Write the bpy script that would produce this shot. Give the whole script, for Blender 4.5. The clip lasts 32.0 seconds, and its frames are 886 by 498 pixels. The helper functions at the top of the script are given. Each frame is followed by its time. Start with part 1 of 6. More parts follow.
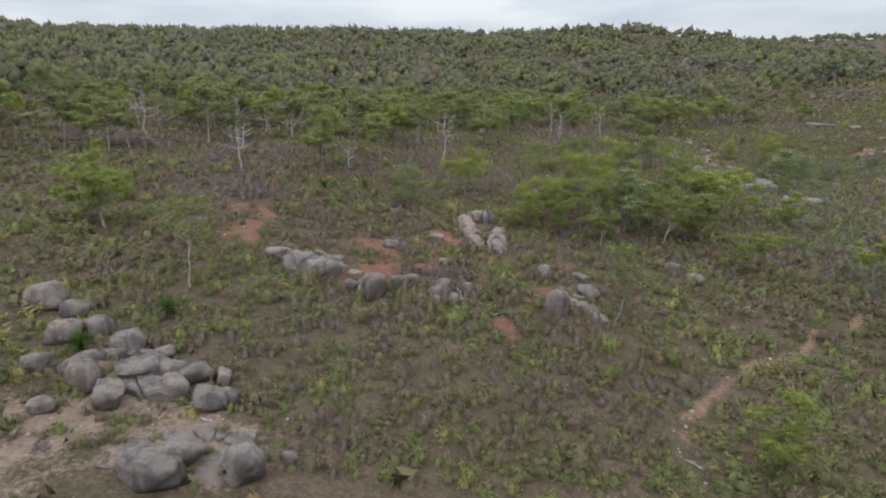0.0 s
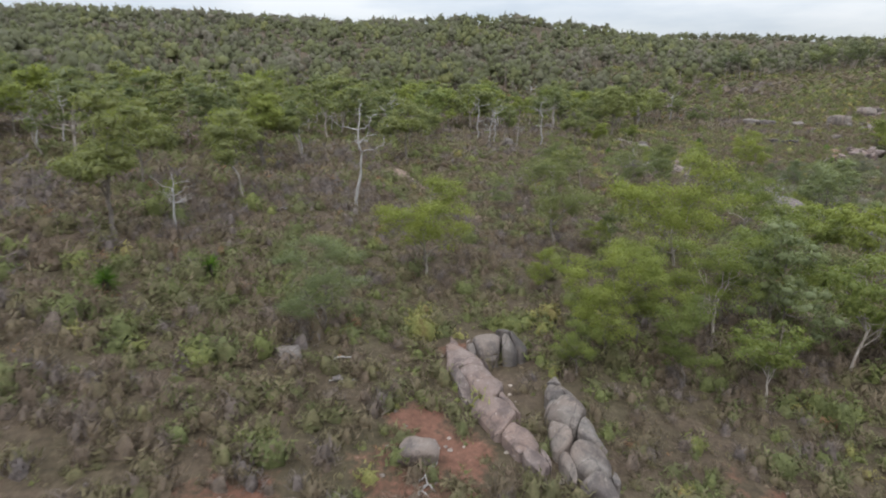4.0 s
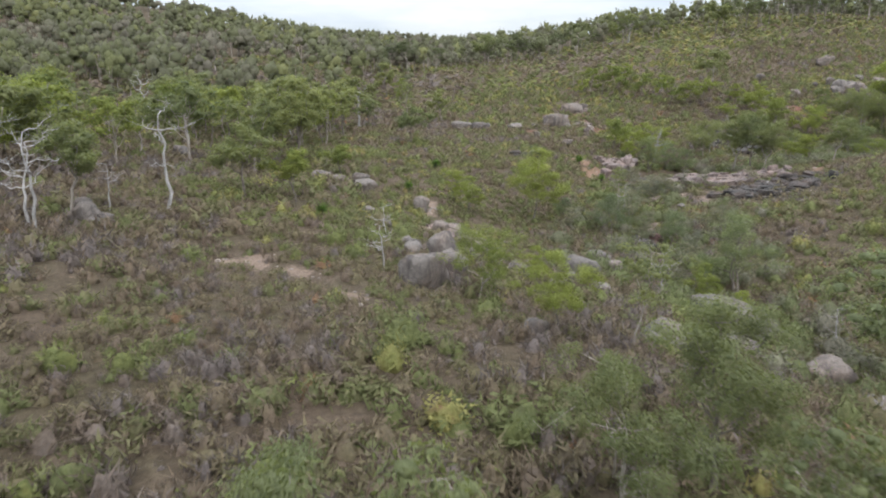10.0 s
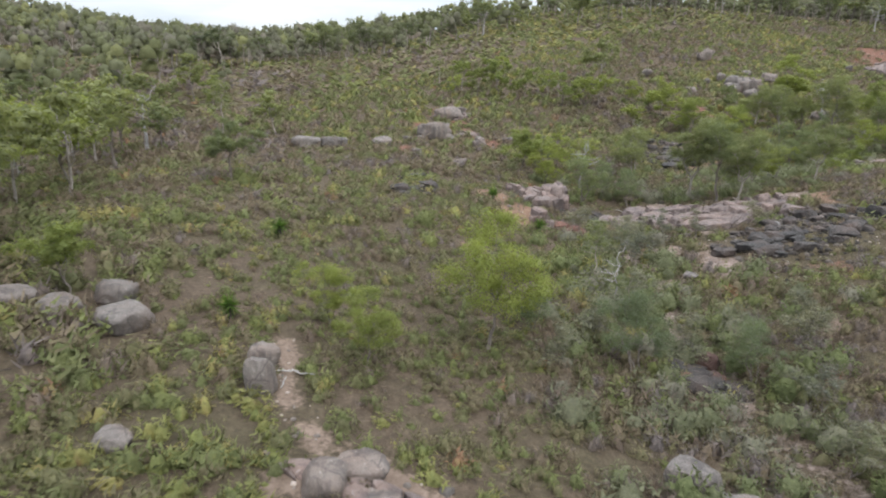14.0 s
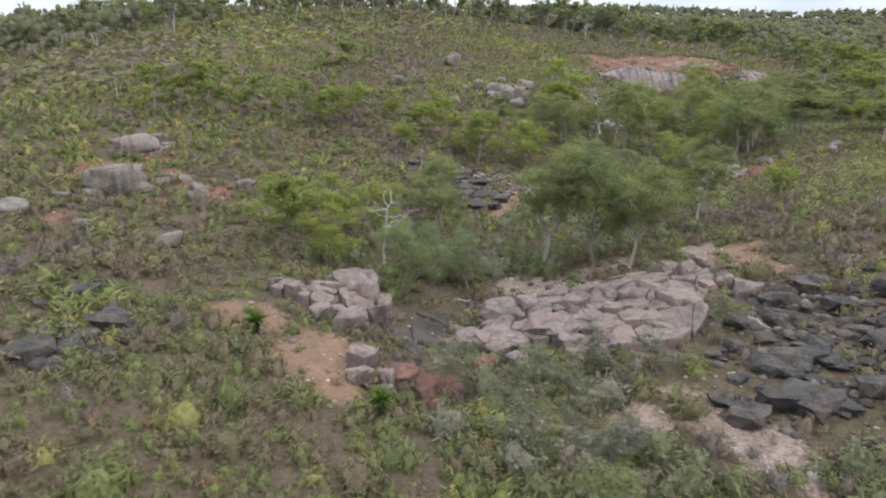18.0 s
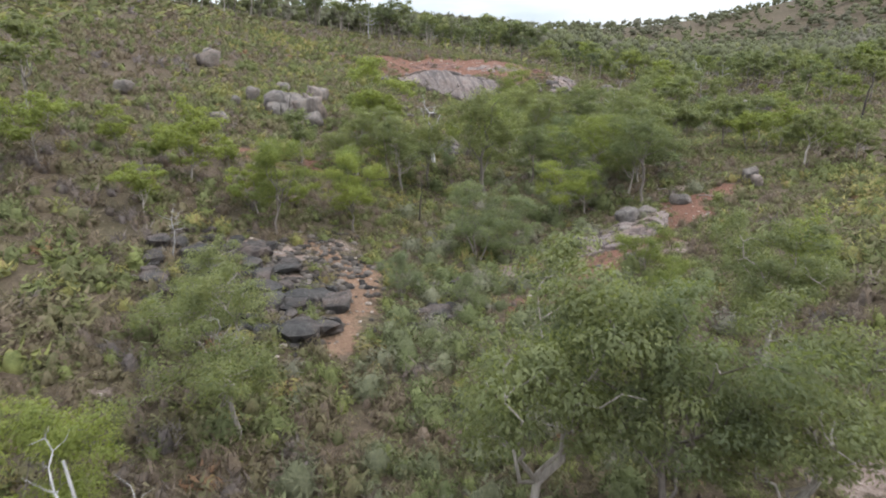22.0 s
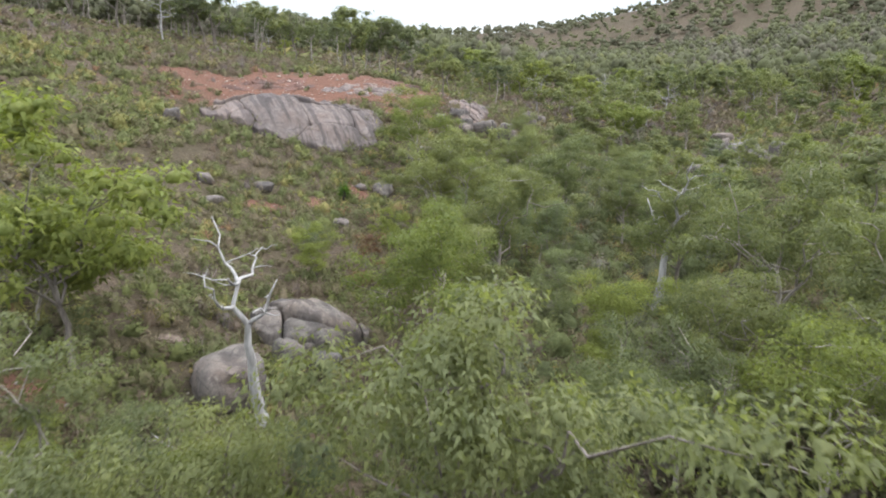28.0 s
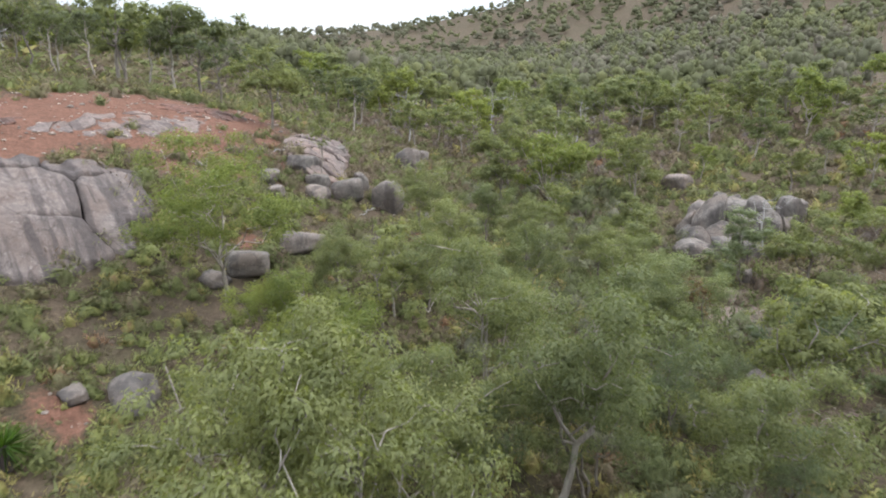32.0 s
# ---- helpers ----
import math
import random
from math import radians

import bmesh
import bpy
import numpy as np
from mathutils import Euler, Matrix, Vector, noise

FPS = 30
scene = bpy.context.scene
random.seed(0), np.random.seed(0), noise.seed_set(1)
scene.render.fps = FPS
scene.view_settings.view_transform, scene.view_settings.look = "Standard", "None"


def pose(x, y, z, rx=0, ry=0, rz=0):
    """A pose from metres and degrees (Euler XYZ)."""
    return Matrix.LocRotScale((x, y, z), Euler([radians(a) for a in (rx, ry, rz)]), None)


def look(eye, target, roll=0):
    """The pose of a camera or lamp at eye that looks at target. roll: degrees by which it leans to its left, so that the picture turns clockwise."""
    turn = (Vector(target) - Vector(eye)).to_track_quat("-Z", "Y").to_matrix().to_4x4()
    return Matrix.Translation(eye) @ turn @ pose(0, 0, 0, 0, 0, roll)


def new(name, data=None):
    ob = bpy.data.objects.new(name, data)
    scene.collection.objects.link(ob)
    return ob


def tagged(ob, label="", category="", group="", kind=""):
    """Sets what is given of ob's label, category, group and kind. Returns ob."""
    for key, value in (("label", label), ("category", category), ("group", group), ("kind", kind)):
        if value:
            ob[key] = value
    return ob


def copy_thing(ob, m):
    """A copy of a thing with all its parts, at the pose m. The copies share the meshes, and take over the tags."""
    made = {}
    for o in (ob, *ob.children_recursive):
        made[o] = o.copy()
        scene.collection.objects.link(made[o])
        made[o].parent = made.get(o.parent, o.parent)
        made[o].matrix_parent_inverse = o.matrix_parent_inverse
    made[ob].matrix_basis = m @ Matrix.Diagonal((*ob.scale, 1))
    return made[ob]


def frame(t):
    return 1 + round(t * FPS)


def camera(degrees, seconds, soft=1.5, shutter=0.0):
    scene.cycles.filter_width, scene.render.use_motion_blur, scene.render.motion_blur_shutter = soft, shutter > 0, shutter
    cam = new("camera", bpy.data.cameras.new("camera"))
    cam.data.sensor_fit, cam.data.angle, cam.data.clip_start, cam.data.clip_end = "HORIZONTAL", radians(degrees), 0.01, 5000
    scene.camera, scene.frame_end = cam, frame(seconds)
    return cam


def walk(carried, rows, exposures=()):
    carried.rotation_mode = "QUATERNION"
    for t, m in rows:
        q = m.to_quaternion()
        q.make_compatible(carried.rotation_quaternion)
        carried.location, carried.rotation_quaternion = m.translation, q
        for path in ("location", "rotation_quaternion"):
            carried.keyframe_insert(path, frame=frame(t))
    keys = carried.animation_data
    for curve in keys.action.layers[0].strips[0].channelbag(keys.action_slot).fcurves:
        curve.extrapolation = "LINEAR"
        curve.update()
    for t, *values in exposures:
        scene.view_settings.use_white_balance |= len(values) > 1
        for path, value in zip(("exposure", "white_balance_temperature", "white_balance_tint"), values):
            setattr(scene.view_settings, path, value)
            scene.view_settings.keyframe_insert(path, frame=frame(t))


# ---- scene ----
cam = camera(69.0, 32.0, soft=1.9, shutter=0.22)
METRES, EYE, TILT, LEAN, TURN = 300.0, 20.0, -14.7, 0.4, 0.0
ROWS = [
    (0.0, 0.0, 0.0, 0.0, 0.0, 0.0, -0.0),
    (0.5, -0.0041, 0.0174, 0.0025, -1.89, -0.04, 0.48),
    (1.0, -0.0075, 0.0347, 0.0057, -3.59, -0.1, 0.88),
    (1.5, -0.0101, 0.0521, 0.0092, -4.85, -0.13, 1.19),
    (2.0, -0.012, 0.0696, 0.013, -5.01, -0.16, 1.19),
    (2.5, -0.0131, 0.0869, 0.0169, -5.36, -0.23, 1.3),
    (3.0, -0.0138, 0.1042, 0.0208, -6.28, -0.27, 1.49),
    (3.5, -0.0141, 0.1212, 0.0247, -8.09, -0.34, 1.92),
    (4.0, -0.0136, 0.1384, 0.0286, -11.57, -0.5, 2.7),
    (4.5, -0.0127, 0.1557, 0.0325, -20.0, -1.06, 4.7),
    (6.5, 0.0012, 0.2243, 0.049, -36.81, -3.0, 8.4),
    (7.0, 0.0073, 0.2401, 0.0527, -39.11, -3.37, 8.87),
    (7.5, 0.0144, 0.2553, 0.0563, -41.56, -3.8, 9.33),
    (8.0, 0.0223, 0.2699, 0.0597, -42.59, -4.01, 9.52),
    (8.5, 0.031, 0.2841, 0.0629, -42.53, -4.04, 9.53),
    (9.0, 0.0401, 0.2978, 0.0662, -42.47, -4.1, 9.56),
    (9.5, 0.0496, 0.3112, 0.0695, -42.41, -4.13, 9.55),
    (10.0, 0.0592, 0.324, 0.0724, -42.31, -4.15, 9.6),
    (10.5, 0.0691, 0.3365, 0.0754, -42.25, -4.19, 9.64),
    (11.0, 0.0791, 0.3485, 0.0782, -42.4, -4.24, 9.74),
    (11.5, 0.0891, 0.3602, 0.081, -43.66, -4.48, 10.02),
    (12.0, 0.0991, 0.3717, 0.0839, -45.68, -4.89, 10.35),
    (12.5, 0.1093, 0.3829, 0.0866, -47.51, -5.24, 10.68),
    (13.0, 0.1196, 0.3935, 0.0893, -49.46, -5.6, 11.05),
    (13.5, 0.1301, 0.4038, 0.092, -52.76, -6.24, 11.54),
    (14.0, 0.1408, 0.4139, 0.0946, -57.27, -7.13, 12.17),
    (14.5, 0.152, 0.4234, 0.0972, -61.39, -7.99, 12.7),
    (15.0, 0.1633, 0.4324, 0.0996, -65.34, -8.81, 13.09),
    (15.5, 0.1749, 0.4408, 0.1019, -69.15, -9.62, 13.46),
    (17.5, 0.2252, 0.4662, 0.1077, -81.29, -12.07, 14.73),
    (18.0, 0.2384, 0.4708, 0.1092, -83.37, -12.54, 14.82),
    (18.5, 0.2519, 0.4747, 0.1105, -86.65, -13.34, 14.91),
    (19.0, 0.2647, 0.4779, 0.1116, -89.64, -14.05, 14.97),
    (19.5, 0.2784, 0.4808, 0.1125, -92.77, -14.8, 14.95),
    (20.0, 0.2925, 0.483, 0.1133, -95.52, -15.43, 14.89),
    (20.5, 0.3066, 0.4844, 0.1138, -97.86, -15.97, 14.83),
    (21.0, 0.3209, 0.4851, 0.1142, -100.21, -16.51, 14.75),
    (21.5, 0.3352, 0.4852, 0.1144, -102.54, -17.07, 14.62),
    (22.0, 0.3497, 0.4845, 0.1145, -104.74, -17.58, 14.52),
    (22.5, 0.3643, 0.4832, 0.1145, -106.8, -18.09, 14.37),
    (23.0, 0.379, 0.4814, 0.1143, -108.83, -18.54, 14.2),
    (23.5, 0.3934, 0.479, 0.1142, -110.13, -18.85, 14.08),
    (24.0, 0.4078, 0.476, 0.114, -110.79, -18.99, 14.02),
    (24.5, 0.4222, 0.4726, 0.1139, -111.67, -19.2, 13.93),
    (25.0, 0.4366, 0.4685, 0.114, -112.96, -19.49, 13.81),
    (25.5, 0.451, 0.4639, 0.1144, -113.47, -19.58, 13.74),
    (27.5, 0.5064, 0.4437, 0.1151, -116.56, -20.07, 13.48),
    (28.0, 0.5204, 0.438, 0.1149, -118.4, -20.47, 13.25),
    (28.5, 0.5342, 0.432, 0.1147, -120.46, -20.9, 12.98),
    (29.0, 0.5478, 0.4259, 0.1142, -122.69, -21.35, 12.72),
    (29.5, 0.5613, 0.4193, 0.1135, -124.63, -21.75, 12.47),
    (30.0, 0.5747, 0.4125, 0.1128, -126.03, -22.02, 12.29),
    (30.5, 0.5879, 0.4052, 0.112, -127.4, -22.3, 12.06),
    (31.0, 0.601, 0.3975, 0.1109, -129.06, -22.6, 11.83),
    (31.5, 0.6138, 0.3896, 0.1098, -130.93, -22.97, 11.54),
    (32.0, 0.6263, 0.3813, 0.1085, -132.84, -23.32, 11.24),
]
walk(cam, [(t, pose(0, 0, EYE, TILT, LEAN, TURN) @ pose(METRES * x, METRES * y, METRES * z, 90 + pitch, roll, yaw)) for t, x, y, z, yaw, pitch, roll in ROWS], exposures=[(0.0, 0.17), (8.0, 0.48), (15.0, 0.58), (20.0, 0.56), (25.0, 0.8), (32.0, 0.82)])

# ---- light: a bright overcast sky and a weak, soft sun ----
world = bpy.data.worlds.new("overcast_sky")
scene.world = world
world.use_nodes = True
wn, wl = world.node_tree.nodes, world.node_tree.links
wn.clear()
sky = wn.new("ShaderNodeTexSky")
sky.sky_type, sky.sun_disc = "NISHITA", False
sky.sun_elevation, sky.sun_rotation = radians(52), radians(200)
sky_dim = wn.new("ShaderNodeVectorMath")
sky_dim.operation = "SCALE"
sky_dim.inputs["Scale"].default_value = 0.11
wl.new(sky.outputs[0], sky_dim.inputs[0])
way = wn.new("ShaderNodeTexCoord")
stretch = wn.new("ShaderNodeMapping")
stretch.inputs["Scale"].default_value = (1.0, 1.0, 4.5)
wl.new(way.outputs["Generated"], stretch.inputs[0])
cloud = wn.new("ShaderNodeTexNoise")
cloud.inputs["Scale"].default_value, cloud.inputs["Detail"].default_value = 3.2, 7.0
cloud.inputs["Roughness"].default_value = 0.55
wl.new(stretch.outputs[0], cloud.inputs["Vector"])
shade = wn.new("ShaderNodeValToRGB")
shade.color_ramp.elements[0].position, shade.color_ramp.elements[0].color = 0.30, (0.33, 0.38, 0.45, 1)
shade.color_ramp.elements[1].position, shade.color_ramp.elements[1].color = 0.62, (0.53, 0.55, 0.58, 1)
wl.new(cloud.outputs[0], shade.inputs[0])
veil = wn.new("ShaderNodeMix")
veil.data_type = "RGBA"
veil.inputs["Factor"].default_value = 0.88
wl.new(sky_dim.outputs[0], veil.inputs[6])
# a thin overcast, much brighter overhead than at the horizon
parts = wn.new("ShaderNodeSeparateXYZ")
wl.new(way.outputs["Generated"], parts.inputs[0])
climb = wn.new("ShaderNodeMath")
climb.operation = "MULTIPLY_ADD"
climb.use_clamp = False
climb.inputs[1].default_value, climb.inputs[2].default_value = 4.9, 1.0
rise = wn.new("ShaderNodeMath")
rise.operation = "MAXIMUM"
rise.inputs[1].default_value = 0.0
wl.new(parts.outputs["Z"], rise.inputs[0])
wl.new(rise.outputs[0], climb.inputs[0])
dome = wn.new("ShaderNodeVectorMath")
dome.operation = "SCALE"
wl.new(shade.outputs[0], dome.inputs[0])
wl.new(climb.outputs[0], dome.inputs["Scale"])
wl.new(dome.outputs[0], veil.inputs[7])
back = wn.new("ShaderNodeBackground")
back.inputs["Strength"].default_value = 1.0
wl.new(veil.outputs[2], back.inputs[0])
wout = wn.new("ShaderNodeOutputWorld")
wl.new(back.outputs[0], wout.inputs[0])
sun = new("sun", bpy.data.lights.new("sun", "SUN"))
sun.data.energy, sun.data.angle, sun.data.color = 1.4, radians(20), (1.0, 0.97, 0.93)
sun.matrix_world = look((0, 0, 0), (0.29, 0.55, -0.79))

# ---- materials ----


def material(name, rough=0.9, spec=0.2):
    m = bpy.data.materials.new(name)
    m.use_nodes = True
    b = m.node_tree.nodes["Principled BSDF"]
    b.inputs["Roughness"].default_value = rough
    b.inputs["Specular IOR Level"].default_value = spec
    return m, m.node_tree.nodes, m.node_tree.links, b


def noise_node(nodes, links, vector, scale, detail=4.0, rough=0.6):
    n = nodes.new("ShaderNodeTexNoise")
    n.inputs["Scale"].default_value, n.inputs["Detail"].default_value, n.inputs["Roughness"].default_value = scale, detail, rough
    if vector is not None:
        links.new(vector, n.inputs["Vector"])
    return n.outputs[0]


def ramp(nodes, links, value, *stops):
    r = nodes.new("ShaderNodeValToRGB")
    e = r.color_ramp.elements
    while len(e) < len(stops):
        e.new(0.5)
    for el, (p, c) in zip(e, stops):
        el.position, el.color = p, (*c, 1)
    links.new(value, r.inputs[0])
    return r.outputs[0]


def mix(nodes, links, fac, a, b, mode="MIX"):
    n = nodes.new("ShaderNodeMix")
    n.data_type, n.blend_type = "RGBA", mode
    for sock, v in ((n.inputs["Factor"], fac), (n.inputs[6], a), (n.inputs[7], b)):
        if isinstance(v, (int, float)):
            sock.default_value = v
        elif isinstance(v, tuple):
            sock.default_value = (*v, 1)
        else:
            links.new(v, sock)
    return n.outputs[2]


def maths(nodes, links, op, a, b=0.0, c=0.0, clamp=False):
    n = nodes.new("ShaderNodeMath")
    n.operation, n.use_clamp = op, clamp
    for sock, v in zip(n.inputs, (a, b, c)):
        if isinstance(v, (int, float)):
            sock.default_value = v
        else:
            links.new(v, sock)
    return n.outputs[0]


def bump(nodes, links, bsdf, value, strength, distance):
    n = nodes.new("ShaderNodeBump")
    n.inputs["Strength"].default_value, n.inputs["Distance"].default_value = strength, distance
    links.new(value, n.inputs["Height"])
    links.new(n.outputs[0], bsdf.inputs["Normal"])


def ground_material():
    m, n, l, b = material("earth_and_litter", 0.95, 0.1)
    p = n.new("ShaderNodeNewGeometry").outputs["Position"]
    big, mid, fine = noise_node(n, l, p, 0.16, 6, 0.7), noise_node(n, l, p, 0.5, 5), noise_node(n, l, p, 4.0, 6, 0.7)
    base = ramp(n, l, fine, (0.3, (0.048, 0.038, 0.029)), (0.5, (0.086, 0.064, 0.046)), (0.72, (0.132, 0.101, 0.074)))
    green = ramp(n, l, fine, (0.3, (0.037, 0.034, 0.019)), (0.7, (0.082, 0.074, 0.041)))
    base = mix(n, l, ramp(n, l, big, (0.40, (0, 0, 0)), (0.60, (0.6, 0.6, 0.6))), base, green)
    at = n.new("ShaderNodeAttribute")
    at.attribute_name = "cover"
    parts = n.new("ShaderNodeSeparateColor")
    l.new(at.outputs["Color"], parts.inputs[0])
    rag = maths(n, l, "SUBTRACT", maths(n, l, "ADD", maths(n, l, "MULTIPLY", mid, 1.5), maths(n, l, "MULTIPLY", fine, 0.9)), 1.2)
    colours = (((0.086, 0.046, 0.033), (0.192, 0.100, 0.072)), ((0.117, 0.072, 0.047), (0.214, 0.140, 0.099)), ((0.115, 0.083, 0.063), (0.238, 0.180, 0.144)))
    for i, (dark, light) in enumerate(colours):
        w = maths(n, l, "MULTIPLY_ADD", maths(n, l, "ADD", parts.outputs[i], rag), 2.6, -0.9, True)
        base = mix(n, l, w, base, ramp(n, l, fine, (0.25, dark), (0.75, light)))
    w = maths(n, l, "MULTIPLY_ADD", maths(n, l, "ADD", at.outputs["Alpha"], rag), 2.6, -0.9, True)
    base = mix(n, l, w, base, ramp(n, l, fine, (0.25, (0.108, 0.076, 0.061)), (0.5, (0.194, 0.148, 0.126)), (0.78, (0.302, 0.252, 0.223))))
    base = mix(n, l, 0.7, base, ramp(n, l, noise_node(n, l, p, 1.3, 6, 0.75), (0.3, (0.55, 0.53, 0.5)), (0.7, (1.2, 1.2, 1.2))), "MULTIPLY")
    l.new(base, b.inputs["Base Color"])
    bump(n, l, b, fine, 0.9, 0.2)
    return m


def rock_material(name, dark, light, stain, lichen, streak=(1.0, 1.0, 0.12), wet=(0.50, 0.62)):
    m, n, l, b = material(name, 0.9, 0.25)
    p = n.new("ShaderNodeNewGeometry").outputs["Position"]
    big, mid, fine = noise_node(n, l, p, 0.45, 5, 0.6), noise_node(n, l, p, 2.2, 6, 0.7), noise_node(n, l, p, 26.0, 4, 0.75)
    base = ramp(n, l, mid, (0.28, dark), (0.72, light))
    base = mix(n, l, ramp(n, l, big, (0.44, (0, 0, 0)), (0.62, (0.75, 0.75, 0.75))), base, stain)
    base = mix(n, l, ramp(n, l, noise_node(n, l, p, 5.0, 5, 0.75), (0.58, (0, 0, 0)), (0.66, (0.8, 0.8, 0.8))), base, lichen)
    base = mix(n, l, 0.6, base, ramp(n, l, fine, (0.25, (0.3, 0.3, 0.3)), (0.7, (1.15, 1.15, 1.15))), "MULTIPLY")
    crack = n.new("ShaderNodeTexVoronoi")
    crack.feature = "DISTANCE_TO_EDGE"
    crack.inputs["Scale"].default_value = 0.7
    warp = n.new("ShaderNodeVectorMath")
    warp.operation = "ADD"
    l.new(p, warp.inputs[0])
    l.new(maths(n, l, "MULTIPLY", mid, 0.9), warp.inputs[1])
    l.new(warp.outputs[0], crack.inputs["Vector"])
    base = mix(n, l, ramp(n, l, crack.outputs["Distance"], (0.0, (0.6, 0.6, 0.6)), (0.025, (0, 0, 0))), base, (dark[0] * 0.35, dark[1] * 0.35, dark[2] * 0.35))
    mp = n.new("ShaderNodeMapping")
    mp.inputs["Scale"].default_value = streak
    l.new(p, mp.inputs[0])
    base = mix(n, l, ramp(n, l, noise_node(n, l, mp.outputs[0], 1.1, 5, 0.6), (wet[0], (0, 0, 0)), (wet[1], (0.7, 0.7, 0.7))), base, (dark[0] * 0.55, dark[1] * 0.55, dark[2] * 0.58))
    info = n.new("ShaderNodeObjectInfo")
    base = mix(n, l, 0.5, base, ramp(n, l, info.outputs["Random"], (0.0, (0.62, 0.60, 0.60)), (0.6, (1.0, 0.97, 0.95)), (1.0, (1.25, 1.12, 1.05))), "MULTIPLY")
    l.new(base, b.inputs["Base Color"])
    bump(n, l, b, maths(n, l, "ADD", mid, maths(n, l, "MULTIPLY", fine, 0.3)), 0.9, 0.16)
    return m


def leaf_material(name, low, middle, high, sheen=0.2, own=0.85):
    m, n, l, b = material(name, 0.6, sheen)
    geo, info = n.new("ShaderNodeNewGeometry"), n.new("ShaderNodeObjectInfo")
    base = ramp(n, l, geo.outputs["Random Per Island"], (0.0, low), (0.5, middle), (1.0, high))
    base = mix(n, l, own, base, ramp(n, l, info.outputs["Random"], (0.0, (0.72, 0.76, 0.84)), (0.5, (1, 1, 1)), (1.0, (1.14, 1.12, 1.02))), "MULTIPLY")
    patchy = noise_node(n, l, geo.outputs["Position"], 0.8, 3)
    base = mix(n, l, 0.5, base, ramp(n, l, patchy, (0.3, (0.7, 0.75, 0.8)), (0.7, (1.2, 1.15, 0.95))), "MULTIPLY")
    speck = noise_node(n, l, geo.outputs["Position"], 7.0, 4, 0.75)
    base = mix(n, l, 0.8, base, ramp(n, l, speck, (0.34, (0.78, 0.8, 0.82)), (0.5, (0.98, 0.98, 0.98)), (0.66, (1.14, 1.13, 1.08))), "MULTIPLY")
    l.new(base, b.inputs["Base Color"])
    bump(n, l, b, speck, 0.7, 0.12)
    tr = n.new("ShaderNodeBsdfTranslucent")
    l.new(mix(n, l, 1.0, base, (1.15, 1.2, 0.6), "MULTIPLY"), tr.inputs[0])
    ms = n.new("ShaderNodeMixShader")
    ms.inputs[0].default_value = 0.48
    l.new(b.outputs[0], ms.inputs[1])
    l.new(tr.outputs[0], ms.inputs[2])
    l.new(ms.outputs[0], n["Material Output"].inputs[0])
    return m


def heath_material(name, *stops):
    m, n, l, b = material(name, 0.8, 0.15)
    at = n.new("ShaderNodeAttribute")
    at.attribute_name = "tone"
    geo = n.new("ShaderNodeNewGeometry")
    base = ramp(n, l, at.outputs["Fac"], *stops)
    base = mix(n, l, 1.0, base, ramp(n, l, geo.outputs["Random Per Island"], (0.0, (0.86, 0.86, 0.86)), (1.0, (1.16, 1.15, 1.12))), "MULTIPLY")
    speck = noise_node(n, l, geo.outputs["Position"], 5.0, 5, 0.8)
    base = mix(n, l, 0.8, base, ramp(n, l, speck, (0.34, (0.62, 0.62, 0.62)), (0.5, (0.96, 0.96, 0.96)), (0.66, (1.3, 1.29, 1.22))), "MULTIPLY")
    l.new(base, b.inputs["Base Color"])
    bump(n, l, b, speck, 0.7, 0.12)
    tr = n.new("ShaderNodeBsdfTranslucent")
    l.new(base, tr.inputs[0])
    ms = n.new("ShaderNodeMixShader")
    ms.inputs[0].default_value = 0.38
    l.new(b.outputs[0], ms.inputs[1])
    l.new(tr.outputs[0], ms.inputs[2])
    l.new(ms.outputs[0], n["Material Output"].inputs[0])
    return m


def bark_material(name, dark, light, streak=(1.5, 1.5, 0.35)):
    m, n, l, b = material(name, 0.85, 0.2)
    tc, mp = n.new("ShaderNodeTexCoord"), n.new("ShaderNodeMapping")
    mp.inputs["Scale"].default_value = streak
    l.new(tc.outputs["Object"], mp.inputs[0])
    v = noise_node(n, l, mp.outputs[0], 3.0, 6, 0.7)
    l.new(ramp(n, l, v, (0.32, dark), (0.62, light)), b.inputs["Base Color"])
    bump(n, l, b, v, 0.6, 0.03)
    return m


EARTH = ground_material()
GRANITE = rock_material("weathered_granite", (0.098, 0.087, 0.081), (0.224, 0.201, 0.184), (0.172, 0.136, 0.116), (0.300, 0.273, 0.248))
PINK_GRANITE = rock_material("pink_granite", (0.110, 0.088, 0.082), (0.240, 0.197, 0.181), (0.181, 0.130, 0.110), (0.313, 0.275, 0.262))
STREAKED_GRANITE = rock_material("streaked_granite", (0.090, 0.076, 0.072), (0.232, 0.195, 0.181), (0.154, 0.117, 0.101), (0.279, 0.247, 0.236), (0.1, 1.0, 0.1), (0.46, 0.54))
BASALT = rock_material("dark_stained_rock", (0.028, 0.027, 0.026), (0.076, 0.071, 0.068), (0.096, 0.073, 0.063), (0.146, 0.138, 0.132))
RUST_ROCK = rock_material("rust_red_rock", (0.094, 0.047, 0.035), (0.211, 0.109, 0.082), (0.070, 0.055, 0.051), (0.234, 0.172, 0.148))
GUM_LEAF = leaf_material("gum_leaf", (0.141, 0.154, 0.077), (0.172, 0.188, 0.092), (0.209, 0.223, 0.109))
CREST_LEAF = leaf_material("crest_gum_leaf", (0.080, 0.090, 0.053), (0.106, 0.120, 0.069), (0.133, 0.147, 0.087))
YOUNG_LEAF = leaf_material("young_gum_leaf", (0.153, 0.177, 0.055), (0.191, 0.220, 0.068), (0.237, 0.257, 0.085))
